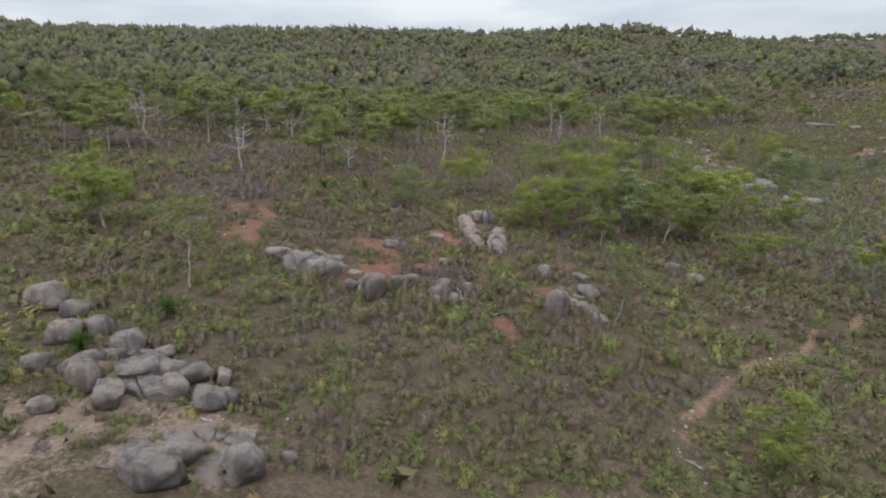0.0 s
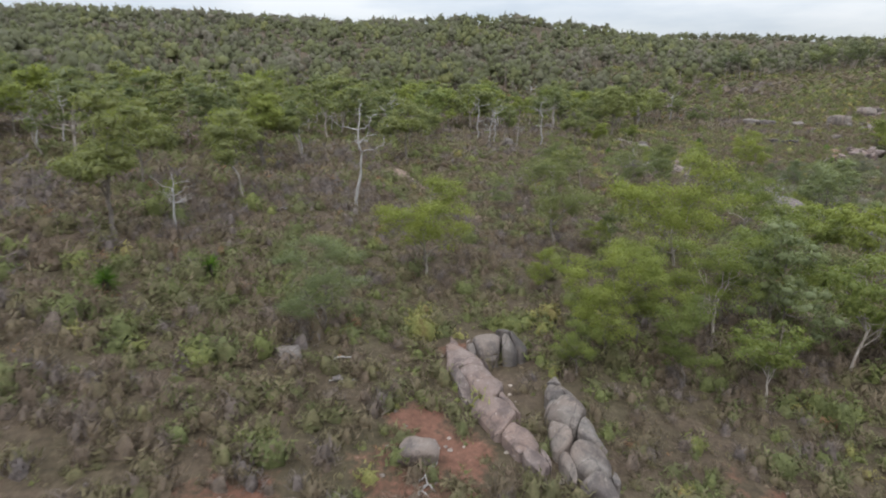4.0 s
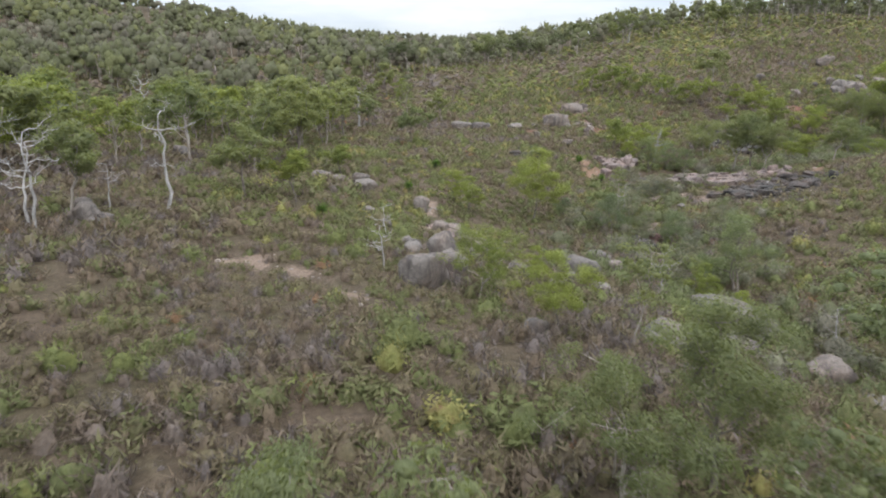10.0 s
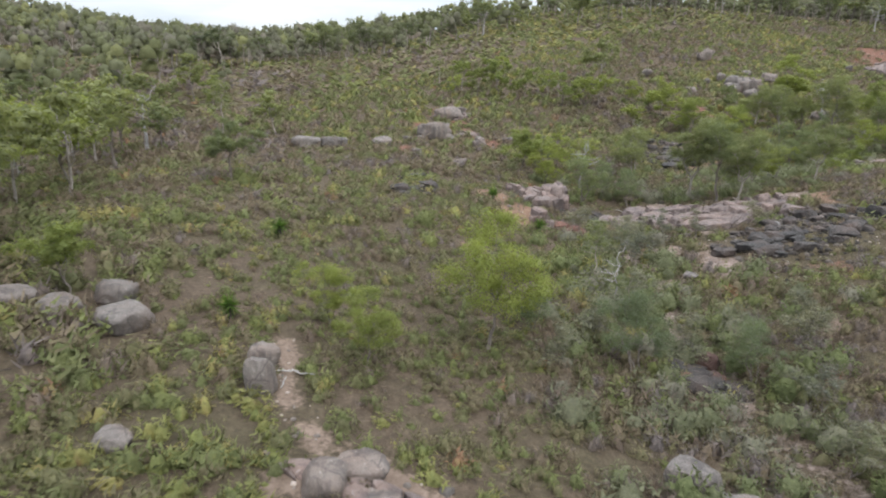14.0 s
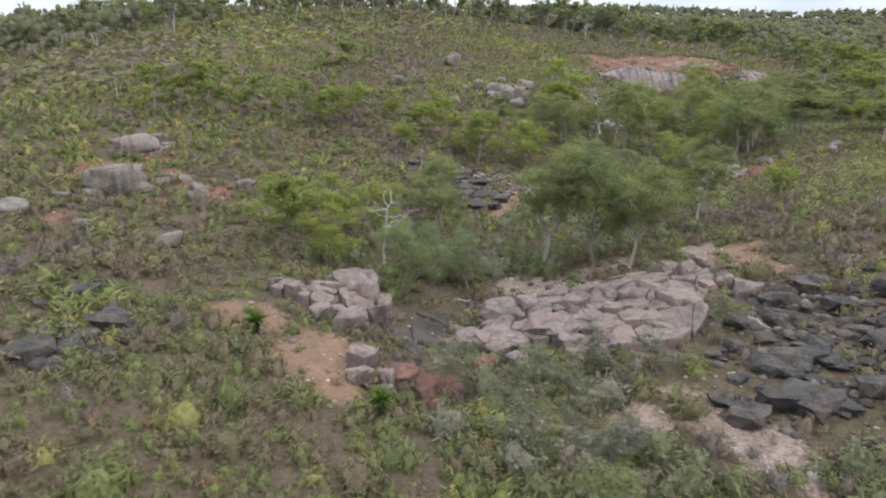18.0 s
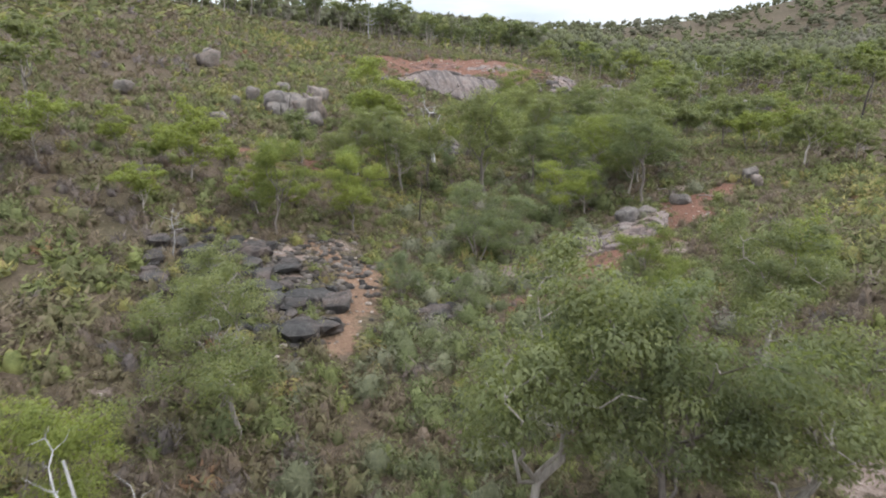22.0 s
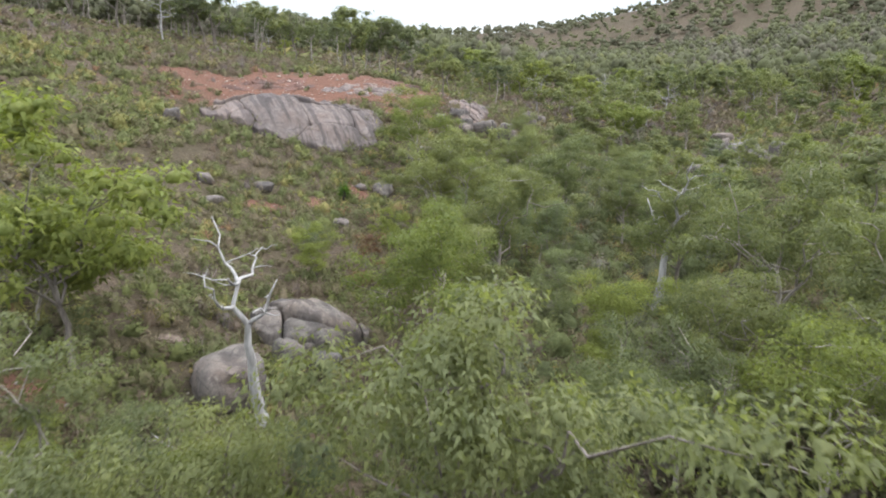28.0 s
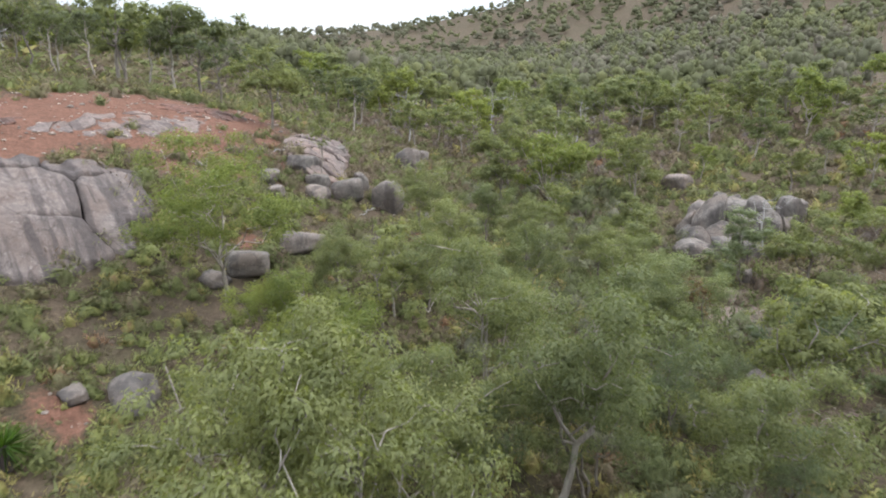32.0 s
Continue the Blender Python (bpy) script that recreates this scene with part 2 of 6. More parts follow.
PAPER_LEAF = leaf_material("paperbark_leaf", (0.133, 0.151, 0.090), (0.165, 0.192, 0.112), (0.202, 0.226, 0.135))
GREY_LEAF = leaf_material("grey_twigs", (0.130, 0.123, 0.103), (0.175, 0.172, 0.139), (0.233, 0.227, 0.195))
RUST_LEAF = leaf_material("rusty_leaf", (0.122, 0.068, 0.053), (0.182, 0.110, 0.076), (0.205, 0.152, 0.095))
TUFT_LEAF = leaf_material("grass_tree_leaf", (0.059, 0.118, 0.021), (0.100, 0.188, 0.030), (0.141, 0.224, 0.047))
HEATH = heath_material("heath_leaf", (0.0, (0.167, 0.141, 0.133)), (0.22, (0.171, 0.131, 0.098)), (0.42, (0.152, 0.132, 0.077)),
                       (0.62, (0.128, 0.142, 0.062)), (0.80, (0.167, 0.183, 0.066)), (0.92, (0.242, 0.224, 0.084)), (1.0, (0.220, 0.132, 0.082)))
CREEK_BUSH = heath_material("creek_bush_leaf", (0.0, (0.180, 0.168, 0.132)), (0.35, (0.145, 0.150, 0.090)), (0.7, (0.128, 0.148, 0.064)), (1.0, (0.17, 0.185, 0.08)))
WOODS = heath_material("woodland_leaf", (0.0, (0.143, 0.130, 0.101)), (0.3, (0.107, 0.109, 0.068)), (0.65, (0.121, 0.130, 0.064)), (1.0, (0.158, 0.160, 0.068)))
PALE_BARK = bark_material("pale_smooth_bark", (0.144, 0.122, 0.101), (0.331, 0.295, 0.259))
GREY_BARK = bark_material("grey_rough_bark", (0.075, 0.062, 0.054), (0.21, 0.18, 0.155))
DEAD_WOOD = bark_material("bleached_dead_wood", (0.164, 0.155, 0.148), (0.365, 0.350, 0.339))
FALLEN_WOOD = bark_material("grey_fallen_wood", (0.15, 0.14, 0.13), (0.38, 0.36, 0.34))
BURNT_WOOD = bark_material("charred_wood", (0.012, 0.011, 0.011), (0.07, 0.055, 0.05))

# ---- relief of the ground ----
BROAD = [
    [-0, 0.5, 5.7, 5.2, -1.5, -0.5],
    [-2.1, -10.1, 13.6, -3.7, -13.4, -4.5],
    [-10.2, -38.9, -29.9, -32.3, 30.3, -17.8],
    [10.4, 27.5, -5.1, -12.3, -17.2, -3],
    [84.4, -56.6, -16.1, 10.1, -34.9, 18.1],
    [19.3, 9.8, 21.6, 11.3, -9.3, -1.9],
]
MIDDLE = [
    [1.5, 4.5, 1.5, 0.3, -0.9],
    [-7.2, -7.9, 1.3, 1.9, -0.7],
    [-0.2, 6.2, 4.6, -4.6, -2.5],
    [4.4, 3.6, -8.4, 2.4, 6.2],
    [-4.1, -8.1, 0.1, 10.1, 5.4],
    [-4, 2.4, 2.4, -4, 7.7],
]
KNOLLS_A = [
    (-15, 40, 0.4), (8, 45, 1.4), (28, 40, -3), (0, 68, 0.5), (22, 68, 0.5), (45, 70, -2.9),
    (-20, 90, 1.6), (12, 92, 2.4), (38, 98, 1.4), (58, 100, -4.1), (30, 125, 1.9), (50, 130, -1.7),
    (70, 122, -2.4), (30, 150, 0.3), (56, 155, 0.3), (80, 140, -3.8), (80, 165, 1.5), (105, 135, -1.9),
    (105, 158, -0.9), (125, 120, 0.8), (128, 150, -3.4), (128, 175, 0.2), (150, 110, -0.6), (152, 132, -3.7),
    (155, 158, -0.7), (178, 105, -0), (178, 128, -1.3), (182, 150, -0.5), (205, 90, -2), (205, 115, -4.4),
]
KNOLLS_B = [
    (208, 140, 1.3), (228, 75, -4.2), (228, 98, 3.2), (228, 120, -2.1), (247, 88, 1.7), (245, 108, 2),
    (205, 165, -0.1),
]
CREEK = [(30, -20), (40, 20), (46, 63), (53, 95), (64, 122), (80, 133), (96, 142), (108, 148), (130, 141), (150, 132), (176, 114), (200, 92), (225, 70), (262, 44), (330, 0)]

HILLS = [(158, 472, 13.0, 58), (20, 462, -4.0, 45), (203, 280, -8.5, 38), (243, 246, -4.5, 28), (107.8, 143, -0.5, 2.5)]
HEATH_HOLLOWS = [(7, 100, -2.1), (15, 116, -1.2), (24, 97, -1.4), (22, 112, -0.8), (27, 124, -0.9), (34, 131, -1.3), (40, 122, 0.7), (29, 144, -0.9), (6, 84, -1.1)]
CHUTE = [(115, 147.6), (108.3, 150), (104, 150.4), (99, 149)]


def bell(x, y, cx, cy, s):
    return np.exp(-((x - cx) ** 2 + (y - cy) ** 2) / (2 * s * s))


def value_noise(x, y, size, seed):
    """Smooth random values between -1 and 1, with patches of that size in metres."""
    grid = np.random.RandomState(seed).rand(128, 128) * 2 - 1
    u, v = np.asarray(x, float) / size + 500.0, np.asarray(y, float) / size + 500.0
    i, j = np.floor(u).astype(int), np.floor(v).astype(int)
    a, b = u - i, v - j
    a, b = a * a * (3 - 2 * a), b * b * (3 - 2 * b)
    g = lambda p, q: grid[(i + p) % 128, (j + q) % 128]
    return (g(0, 0) * (1 - a) + g(1, 0) * a) * (1 - b) + (g(0, 1) * (1 - a) + g(1, 1) * a) * b


def line_distance(x, y, line):
    best = np.full(np.shape(x), 1e9)
    for (ax, ay), (bx, by) in zip(line, line[1:]):
        dx, dy = bx - ax, by - ay
        s = np.clip(((x - ax) * dx + (y - ay) * dy) / (dx * dx + dy * dy), 0, 1)
        best = np.minimum(best, np.hypot(x - ax - s * dx, y - ay - s * dy))
    return best


def height(x, y):
    x, y = np.asarray(x, float), np.asarray(y, float)
    z = np.full(np.broadcast(x, y).shape, 60.0)
    for i, row in enumerate(BROAD):
        for j, rise in enumerate(row):
            z = z + rise * bell(x, y, -500 + 250 * i, -500 + 250 * j, 190)
    for i, row in enumerate(MIDDLE):
        for j, rise in enumerate(row):
            z = z + rise * bell(x, y, -60 + 84 * i, -60 + 80 * j, 60)
    for cx, cy, rise, wide in HILLS:
        z = z + rise * bell(x, y, cx, cy, wide)
    for cx, cy, rise in HEATH_HOLLOWS:
        z = z + rise * bell(x, y, cx, cy, 8)
    for cx, cy, rise in KNOLLS_A + KNOLLS_B:
        z = z + rise * bell(x, y, cx, cy, 17)
    z = z + 0.22 * value_noise(x, y, 7, 11) + 0.10 * value_noise(x, y, 2.6, 12)
    z = z - 0.75 * np.exp(-(line_distance(x, y, CHUTE) / 2.4) ** 4)
    return z - 0.7 * np.exp(-(line_distance(x, y, CREEK) / 2.2) ** 2)


def z_at(x, y):
    return float(height(x, y))


# ---- where things stand ----
GUMS_A = [
    (-16.4, 94.3, 7.1), (-15.7, 83.6, 8.3), (-8.7, 92.2, 6.9), (8, 121.7, 8.1), (13.2, 85.6, 6.3), (18.9, 101.1, 5.3),
    (21.5, 106.7, 5.1), (30, 106.2, 3.5), (33.3, 105.5, 5.3), (43, 151.5, 6.5), (50.6, 164.1, 7.7), (56.8, 165.1, 9.7),
    (61.8, 173.6, 10), (65.1, 178.6, 7.5), (117.5, 136.8, 7.8), (119.3, 139, 8.8), (121.4, 142.9, 10.3), (125.9, 130.1, 6.9),
    (130.1, 151.7, 6.9), (136.7, 152.9, 5.8), (155.4, 95.5, 4.1), (156.1, 100.8, 6.5), (157, 117.3, 8.7), (161.1, 116.2, 6.6),
    (164, 172, 4.6), (164.4, 113.2, 7.5), (166, 129.7, 10.7), (168.1, 137.6, 7.5), (168.2, 111.6, 8.8), (169.5, 123.1, 6.2),
]
GUMS_B = [
    (169.7, 134.4, 7.2), (170.1, 119, 6.5), (170.2, 141.7, 7.2), (172.1, 138.2, 7.3), (172.2, 114.6, 6.9), (171.3, 128.4, 5.4),
    (173, 91.8, 5.8), (173.1, 147.1, 5.3), (173.5, 109.2, 9.9), (174, 96.4, 6.5), (174.3, 102.9, 9.5), (177.9, 111.7, 3.5),
    (182.6, 105.9, 7.9), (183, 86, 5.3), (183.1, 100.4, 5.8), (184.9, 87.1, 5), (185, 96.7, 3.8), (189.5, 114.7, 8.3),
    (191.2, 89.5, 4.1), (194.6, 107.8, 5.4), (195.7, 98.4, 6.8), (195.8, 84, 4.5), (196.3, 92, 6.8), (197.5, 75.1, 5.2),
    (200, 62.3, 4.4), (200.6, 102, 8.6), (201.2, 76.8, 5.9), (201.6, 109.9, 9.1), (201.7, 112.6, 9.1), (203.4, 105.7, 6.4),
]
GUMS_C = [
    (203.6, 90.9, 5.5), (206.3, 99.8, 8), (207.5, 87.4, 6), (210.8, 46.6, 4.6), (211.5, 53, 5), (211.7, 91, 5.5),
    (212.9, 77, 4), (212.9, 81.9, 4.6), (213.6, 99.3, 3.9), (213.8, 96.7, 4.4), (214.7, 102.1, 4.7), (215.1, 92.9, 5.5),
    (215.7, 86.5, 5.3), (218.8, 79.6, 5.1), (219.5, 43.3, 7.2), (219.7, 86.3, 4.7), (220.8, 91.7, 5.3), (223.1, 61.4, 7),
    (225.5, 58, 5.5), (229.5, 74.4, 6.1), (230.3, 40.1, 5.8), (231.1, 62.5, 8.8), (233.9, 68.4, 8.6), (234.2, 49.5, 6.3),
    (243, 90.6, 7.5), (245.9, 63.6, 6.3), (248.2, 69, 6.8), (250.4, 91.9, 7.5), (252.5, 75.2, 7.5), (258.3, 81, 7.5),
]
GUMS_D = [
    (185.7, 119.8, 6.5),
    (258.4, 101.1, 7.5), (259.9, 75.7, 7.5), (261.9, 67.6, 7.5), (267, 95.9, 7.5), (269, 102.3, 7.5), (277.9, 99.9, 7.5),
    (279, 112.8, 7.5), (286.5, 102.4, 7.5), (295.1, 119.3, 7.5),
]
YOUNG_GUMS_A = [
    (2.7, 79.6, 6.3), (7.7, 68, 2.7), (9.5, 76.8, 2.8), (9.8, 72.4, 2.6), (10, 70, 5.4), (12.5, 71.3, 5.1),
    (13, 67.4, 4.1), (13.7, 75.5, 4), (15.9, 83.5, 2.6), (16.6, 66.3, 4.1), (17.4, 71.7, 6), (19.5, 79.5, 8.5),
    (19.8, 33.4, 5.3), (23.2, 73.9, 3), (24.3, 69.4, 6.6), (32.6, 90.7, 5.9), (32.9, 81.9, 5.8), (34.3, 78.8, 7.6),
    (38.9, 114.9, 3.8), (41.4, 121.9, 4.1), (46.9, 149.6, 5), (49.2, 124.1, 2.5), (58.1, 158.7, 4), (61.2, 115.8, 2.5),
    (63.4, 119.8, 3.4), (63.7, 144.9, 3.9), (65.7, 148.9, 3.5), (71.6, 142.7, 7.7), (117, 158.8, 4.8), (118.3, 163, 6.2),
]
YOUNG_GUMS_B = [
    (122.8, 156.5, 5.6), (123.5, 163, 4.6), (124.7, 160.6, 5.0), (127.9, 133.9, 4.6), (128.7, 136.5, 5.4), (134.1, 120.3, 4),
    (135.1, 128.3, 3.1), (140.9, 126.4, 4), (150.5, 192.1, 4.3), (153.6, 188.9, 5.5), (154.4, 192.9, 5.9), (154.7, 159, 4.2),
    (154.8, 149.9, 7), (155.5, 185.3, 7.6), (156.6, 173, 6.5), (156.7, 143.7, 6.3), (157.1, 180.8, 6.1), (158.2, 169.9, 5.7),
    (158.5, 151.2, 4.4), (159.2, 121.8, 4.5), (159.2, 124.6, 5.7), (160.6, 177.4, 5.2), (160.7, 148, 2.5), (160.8, 143.1, 5.8),
    (161, 92.9, 3.9), (161.3, 167.5, 6), (162.4, 156.6, 7.3), (163.5, 189.6, 5.9), (164.6, 159, 3.4), (166.3, 117.3, 7.7),
]
YOUNG_GUMS_C = [
    (166.3, 94.9, 6.6), (167.8, 163, 4.2), (167.9, 153.8, 2.8), (169, 96.7, 4.9), (176.1, 116.4, 5.3), (176.6, 138.8, 2.5),
    (179.9, 123.1, 8.4), (182.6, 137.6, 10.2), (185.9, 139.1, 6), (189.6, 100.5, 4),
    (190.2, 83.8, 4.3), (193.4, 125.1, 3.7), (200.4, 117.2, 3.4), (202.3, 66.6, 4.3), (205.2, 51.9, 5.2), (206.2, 108.7, 3.9),
    (207.7, 105.6, 3.8), (210.6, 106.5, 6.2), (213.1, 107, 4.2), (218.2, 106.4, 8.1), (221.3, 51.5, 3.7),
]
PAPERBARKS_A = [
    (-3.6, 71.5, 4.7), (13, 97.6, 3.1), (55.2, 104.9, 8.1), (66.6, 118.2, 6.4), (75.6, 135.4, 4.6), (75.6, 141.7, 2.5),
    (78.7, 129.7, 3.7), (112.6, 152.2, 5.3), (116.1, 150.5, 4.5), (116.6, 147.9, 4.5), (141.8, 138.4, 2.5), (144.1, 141.9, 3.2),
    (151.1, 134.6, 6), (151.3, 132, 5.3), (174.1, 131.1, 3.1), (175.2, 135.6, 3.3), (184.2, 114.8, 4.1), (191.5, 108, 5.4),
    (191.6, 113.5, 6.8), (195.2, 95.8, 3.5), (195.6, 107.9, 5), (196.2, 87.2, 3.7), (197.3, 124.4, 2.5), (198, 93.4, 3.9),
    (198.2, 85.8, 4), (200, 100.5, 5.3), (200.4, 94.7, 4.1), (202.2, 104.1, 4.5), (203.3, 88.9, 5.9), (205.7, 76.1, 5.1),
]
PAPERBARKS_B = [
    (208.9, 96.5, 4.7),
]
DEAD_TREES = [
    (-25.4, 81, 6.5), (-12.4, 84.4, 4.5), (-0.1, 96.6, 8.6), (24.8, 150.6, 9.1), (25.9, 144.4, 7.2), (26.1, 148.1, 6.9),
    (31.6, 149.9, 4.1), (41.1, 129.7, 3.5), (46.2, 136, 3.3), (52.1, 185, 6.5), (59.7, 109.6, 3.8), (61.5, 122.1, 4.5),
    (68.1, 98.4, 5.4), (84.7, 139.6, 4.5), (87.1, 111.6, 4.5), (119, 155, 7.2), (134.2, 152.4, 4.5), (148.5, 156.3, 3.3),
    (178.6, 131.7, 7.8), (183, 107.4, 9.5), (206.4, 70.9, 5), (238.7, 53.8, 7.5), (241.2, 47.3, 7.5),
]
SAPLINGS = [
    (-19.3, 46.6, 7.4), (13.8, 48.8, 6.6), (16.3, 82.7, 3.6), (23.9, 105, 5.3), (31.4, 102.2, 4.7), (40.8, 112.3, 4.7),
    (84.1, 138.5, 3.2), (87.2, 141.9, 5), (158.8, 109.6, 2.5), (211.4, 101.4, 6.5), (229.7, 93.6, 6.2),
]
BURNT_TREES = [
    (158.5, 137.9, 4.3), (172.2, 77.9, 7.4),
]
RUSTY_SHRUBS = [
    (191.9, 122.4, 3.5), (204.2, 85.6, 3.5),
]
GREY_SHRUBS = [
    (65.7, 123.2, 2.5), (71.3, 125.2, 2.6), (73, 139.1, 2.5), (76.7, 126.5, 2.5), (78.4, 139.1, 2.5), (79.8, 134.1, 2.9),
    (81.6, 127.2, 3.3), (82.6, 137.6, 3.6), (85.8, 128.3, 2.5), (93.7, 140.5, 3.1), (95.3, 142.4, 3.2), (95.4, 144.5, 2.5),
    (99.5, 144.4, 2.5), (99.5, 141.8, 2.5), (99.8, 147.2, 3.2), (100.9, 143.6, 2.5), (101.8, 140.6, 2.5), (102, 137.7, 2.5),
    (105.3, 133.8, 2.5),
]
BOULDERS_A = [
    (-26.9, 41.5, 2.6, 1.4), (-24.6, 40.3, 1.8, 1.1), (-23.7, 37.3, 2, 1.3), (-23.4, 33.9, 1.5, 0.9), (-22.2, 38.8, 1.7, 1.1), (-21.2, 64.5, 0.6, 0.4),
    (-21.1, 34.6, 2.2, 1.1), (-21.1, 30.6, 1.4, 0.6), (-20.1, 33.2, 1.8, 1.5), (-19.5, 37.1, 1.8, 1.3), (-18.1, 31.6, 2.3, 1.2), (-17.7, 34.4, 2.8, 1.2),
    (-17.3, 36.8, 1.3, 0.6), (-16.3, 35.1, 2.2, 0.9), (-15.3, 33.2, 1.8, 1.1), (-14.7, 34.7, 2.2, 0.9), (-14.6, 54.6, 2.2, 0.9), (-14.5, 26.5, 1.5, 0.6),
    (-13.7, 26.5, 2.8, 1.2), (-13.3, 32.7, 2.2, 0.9), (-13, 34.7, 0.9, 1), (-13, 54.2, 1.5, 0.9), (-12.9, 27.8, 2.4, 1), (-12.2, 52.9, 1.4, 0.9),
]
BOULDERS_B = [
    (-12.1, 33.1, 1.2, 0.8), (-11.3, 51.2, 1.1, 0.9), (-10.5, 52, 2.7, 1.4), (-9.8, 27.5, 2.3, 1.5), (-9.6, 54.4, 1.7, 0.7), (-7.9, 28.7, 0.8, 0.6),
    (-7.6, 52.2, 1.2, 0.6), (-7.5, 49.7, 1.5, 0.9), (-5.6, 48.5, 1.9, 1.9), (-5.3, 68.8, 1.1, 0.5), (-5, 59.6, 1.5, 0.6), (-3.9, 50.9, 1.1, 0.9),
    (-3.3, 67.3, 0.5, 0.2), (-2.8, 51.2, 1.1, 0.9), (-0.8, 62.5, 1.4, 0.7), (-0.7, 48.4, 1.1, 0.8), (-0.1, 49, 1.9, 1.8), (0.1, 56.5, 1.1, 0.5),
    (1.8, 50.1, 1.1, 1.2), (2.4, 69.7, 2.3, 1), (2.9, 62.6, 1.3, 1.4), (3.1, 66.8, 2.9, 1.7), (4.3, 71, 2.3, 1), (4.4, 61.6, 1.9, 2.1),
]
BOULDERS_C = [
    (5.8, 65, 2.1, 1.8), (8.9, 55.9, 1.4, 1.4), (9, 49.8, 1.9, 2), (12.5, 53.9, 2.4, 1), (12.6, 57.3, 1.5, 0.6), (22.7, 61.6, 1.4, 1.1),
    (24.7, 60.6, 1.6, 0.8), (29.9, 147.5, 1.1, 0.5), (30, 149.1, 1.9, 1.3), (30.2, 151.6, 1.6, 1), (30.9, 148.3, 1.2, 0.6), (38.6, 115.9, 1.1, 0.6),
    (41.2, 127.5, 1.2, 1.3), (41, 125.9, 2.4, 1.9), (43.4, 99.8, 2, 0.8), (43.9, 126.9, 2, 1.7), (44, 112.5, 2.7, 1.1), (46.1, 129.4, 2.2, 2.4),
    (46.9, 133.7, 1.5, 0.6), (47.1, 104.1, 2.2, 0.9), (47.5, 101.9, 1.4, 0.9), (47.6, 134.6, 1.2, 0.7), (48.3, 178.4, 2.2, 1.4), (48.5, 136.2, 1.1, 0.5),
]
BOULDERS_D = [
    (49.6, 126.2, 1.4, 1.2), (50.3, 150.4, 0.4, 0.2), (50.4, 141.2, 1, 0.4), (50.4, 131.6, 0.9, 0.9), (50.4, 123.3, 1.6, 0.7), (51.1, 131.4, 0.7, 0.4),
    (51.3, 107.7, 2.4, 1.1), (51.4, 112.2, 2.3, 1), (51.4, 98.6, 1.2, 0.7), (52.2, 146.1, 1.2, 0.5), (53.6, 124.8, 0.9, 1), (54.1, 100.8, 2.9, 1.2),
    (54.2, 131.9, 1.4, 0.6), (54.5, 129.9, 1.3, 0.6), (55.2, 139.8, 1.6, 0.9), (55.2, 123.2, 1.5, 0.6), (55.6, 159.3, 2, 0.9), (55.8, 137.9, 1.4, 0.6),
    (56.1, 98.1, 3.9, 1.7), (56.1, 125.8, 2.5, 2), (56.4, 157, 2, 0.8), (56.8, 139.7, 1.8, 0.7), (57.2, 134.8, 0.9, 0.5), (57.8, 114.8, 5.4, 1.5),
]
BOULDERS_E = [
    (57.9, 154.1, 2.3, 1), (58.5, 146.1, 1.2, 1.3), (59.3, 157, 2.1, 0.9), (59.9, 147.6, 1.4, 1), (65.1, 128.6, 1.9, 0.8), (66.1, 130.5, 2, 1.1),
    (92.3, 136.1, 1.1, 0.5), (99.1, 152, 1.3, 0.8), (99.3, 150.8, 0.9, 0.5), (104.3, 140.2, 1.2, 0.5), (104.5, 137.6, 0.9, 0.7), (104.5, 144.6, 1.4, 0.6),
    (105.2, 154, 1.9, 1.2), (105.3, 141.7, 1.9, 0.8), (106.2, 156, 1.5, 0.9), (106.3, 145.4, 2.7, 1.1), (106.7, 140.4, 1.5, 0.6), (106.8, 139.1, 2.2, 0.9),
    (107.2, 142.7, 3, 1.3), (107.3, 136.9, 1.5, 0.9), (107.3, 189.5, 4.1, 1.7), (107.3, 153.1, 1, 1.1), (108.7, 158.1, 1.1, 0.6), (109.1, 157.1, 2.7, 1.1),
]
BOULDERS_F = [
    (109.3, 134.8, 2.4, 1.1), (109.3, 154.8, 1.6, 1.6), (109.8, 187.2, 3.3, 1.4), (110.2, 131.1, 2.2, 0.9), (110.6, 141, 2.2, 0.9), (110.9, 132.8, 1.1, 0.9),
    (111.1, 145.8, 2.6, 1.1), (111.5, 143.9, 2.3, 1), (112, 135.9, 2.3, 1), (112.1, 138.4, 1.7, 0.8), (112.2, 155.8, 3.4, 1.4), (114.3, 176.2, 1.7, 0.7),
    (114.5, 132, 0.9, 0.8), (114.6, 133.9, 0.9, 0.6), (114.6, 170.1, 2.2, 0.9), (115.2, 182.8, 2.7, 1.1), (115.2, 132.4, 1.3, 1.1), (115.4, 152.3, 0.4, 0.2),
    (116.1, 134.4, 1.3, 0.7), (117.5, 135.3, 1, 0.5), (118.2, 136.9, 0.8, 0.5), (120.5, 182.2, 1.2, 0.5), (121.7, 180.5, 1.5, 0.7), (124.4, 179.9, 5.2, 2.2),
]
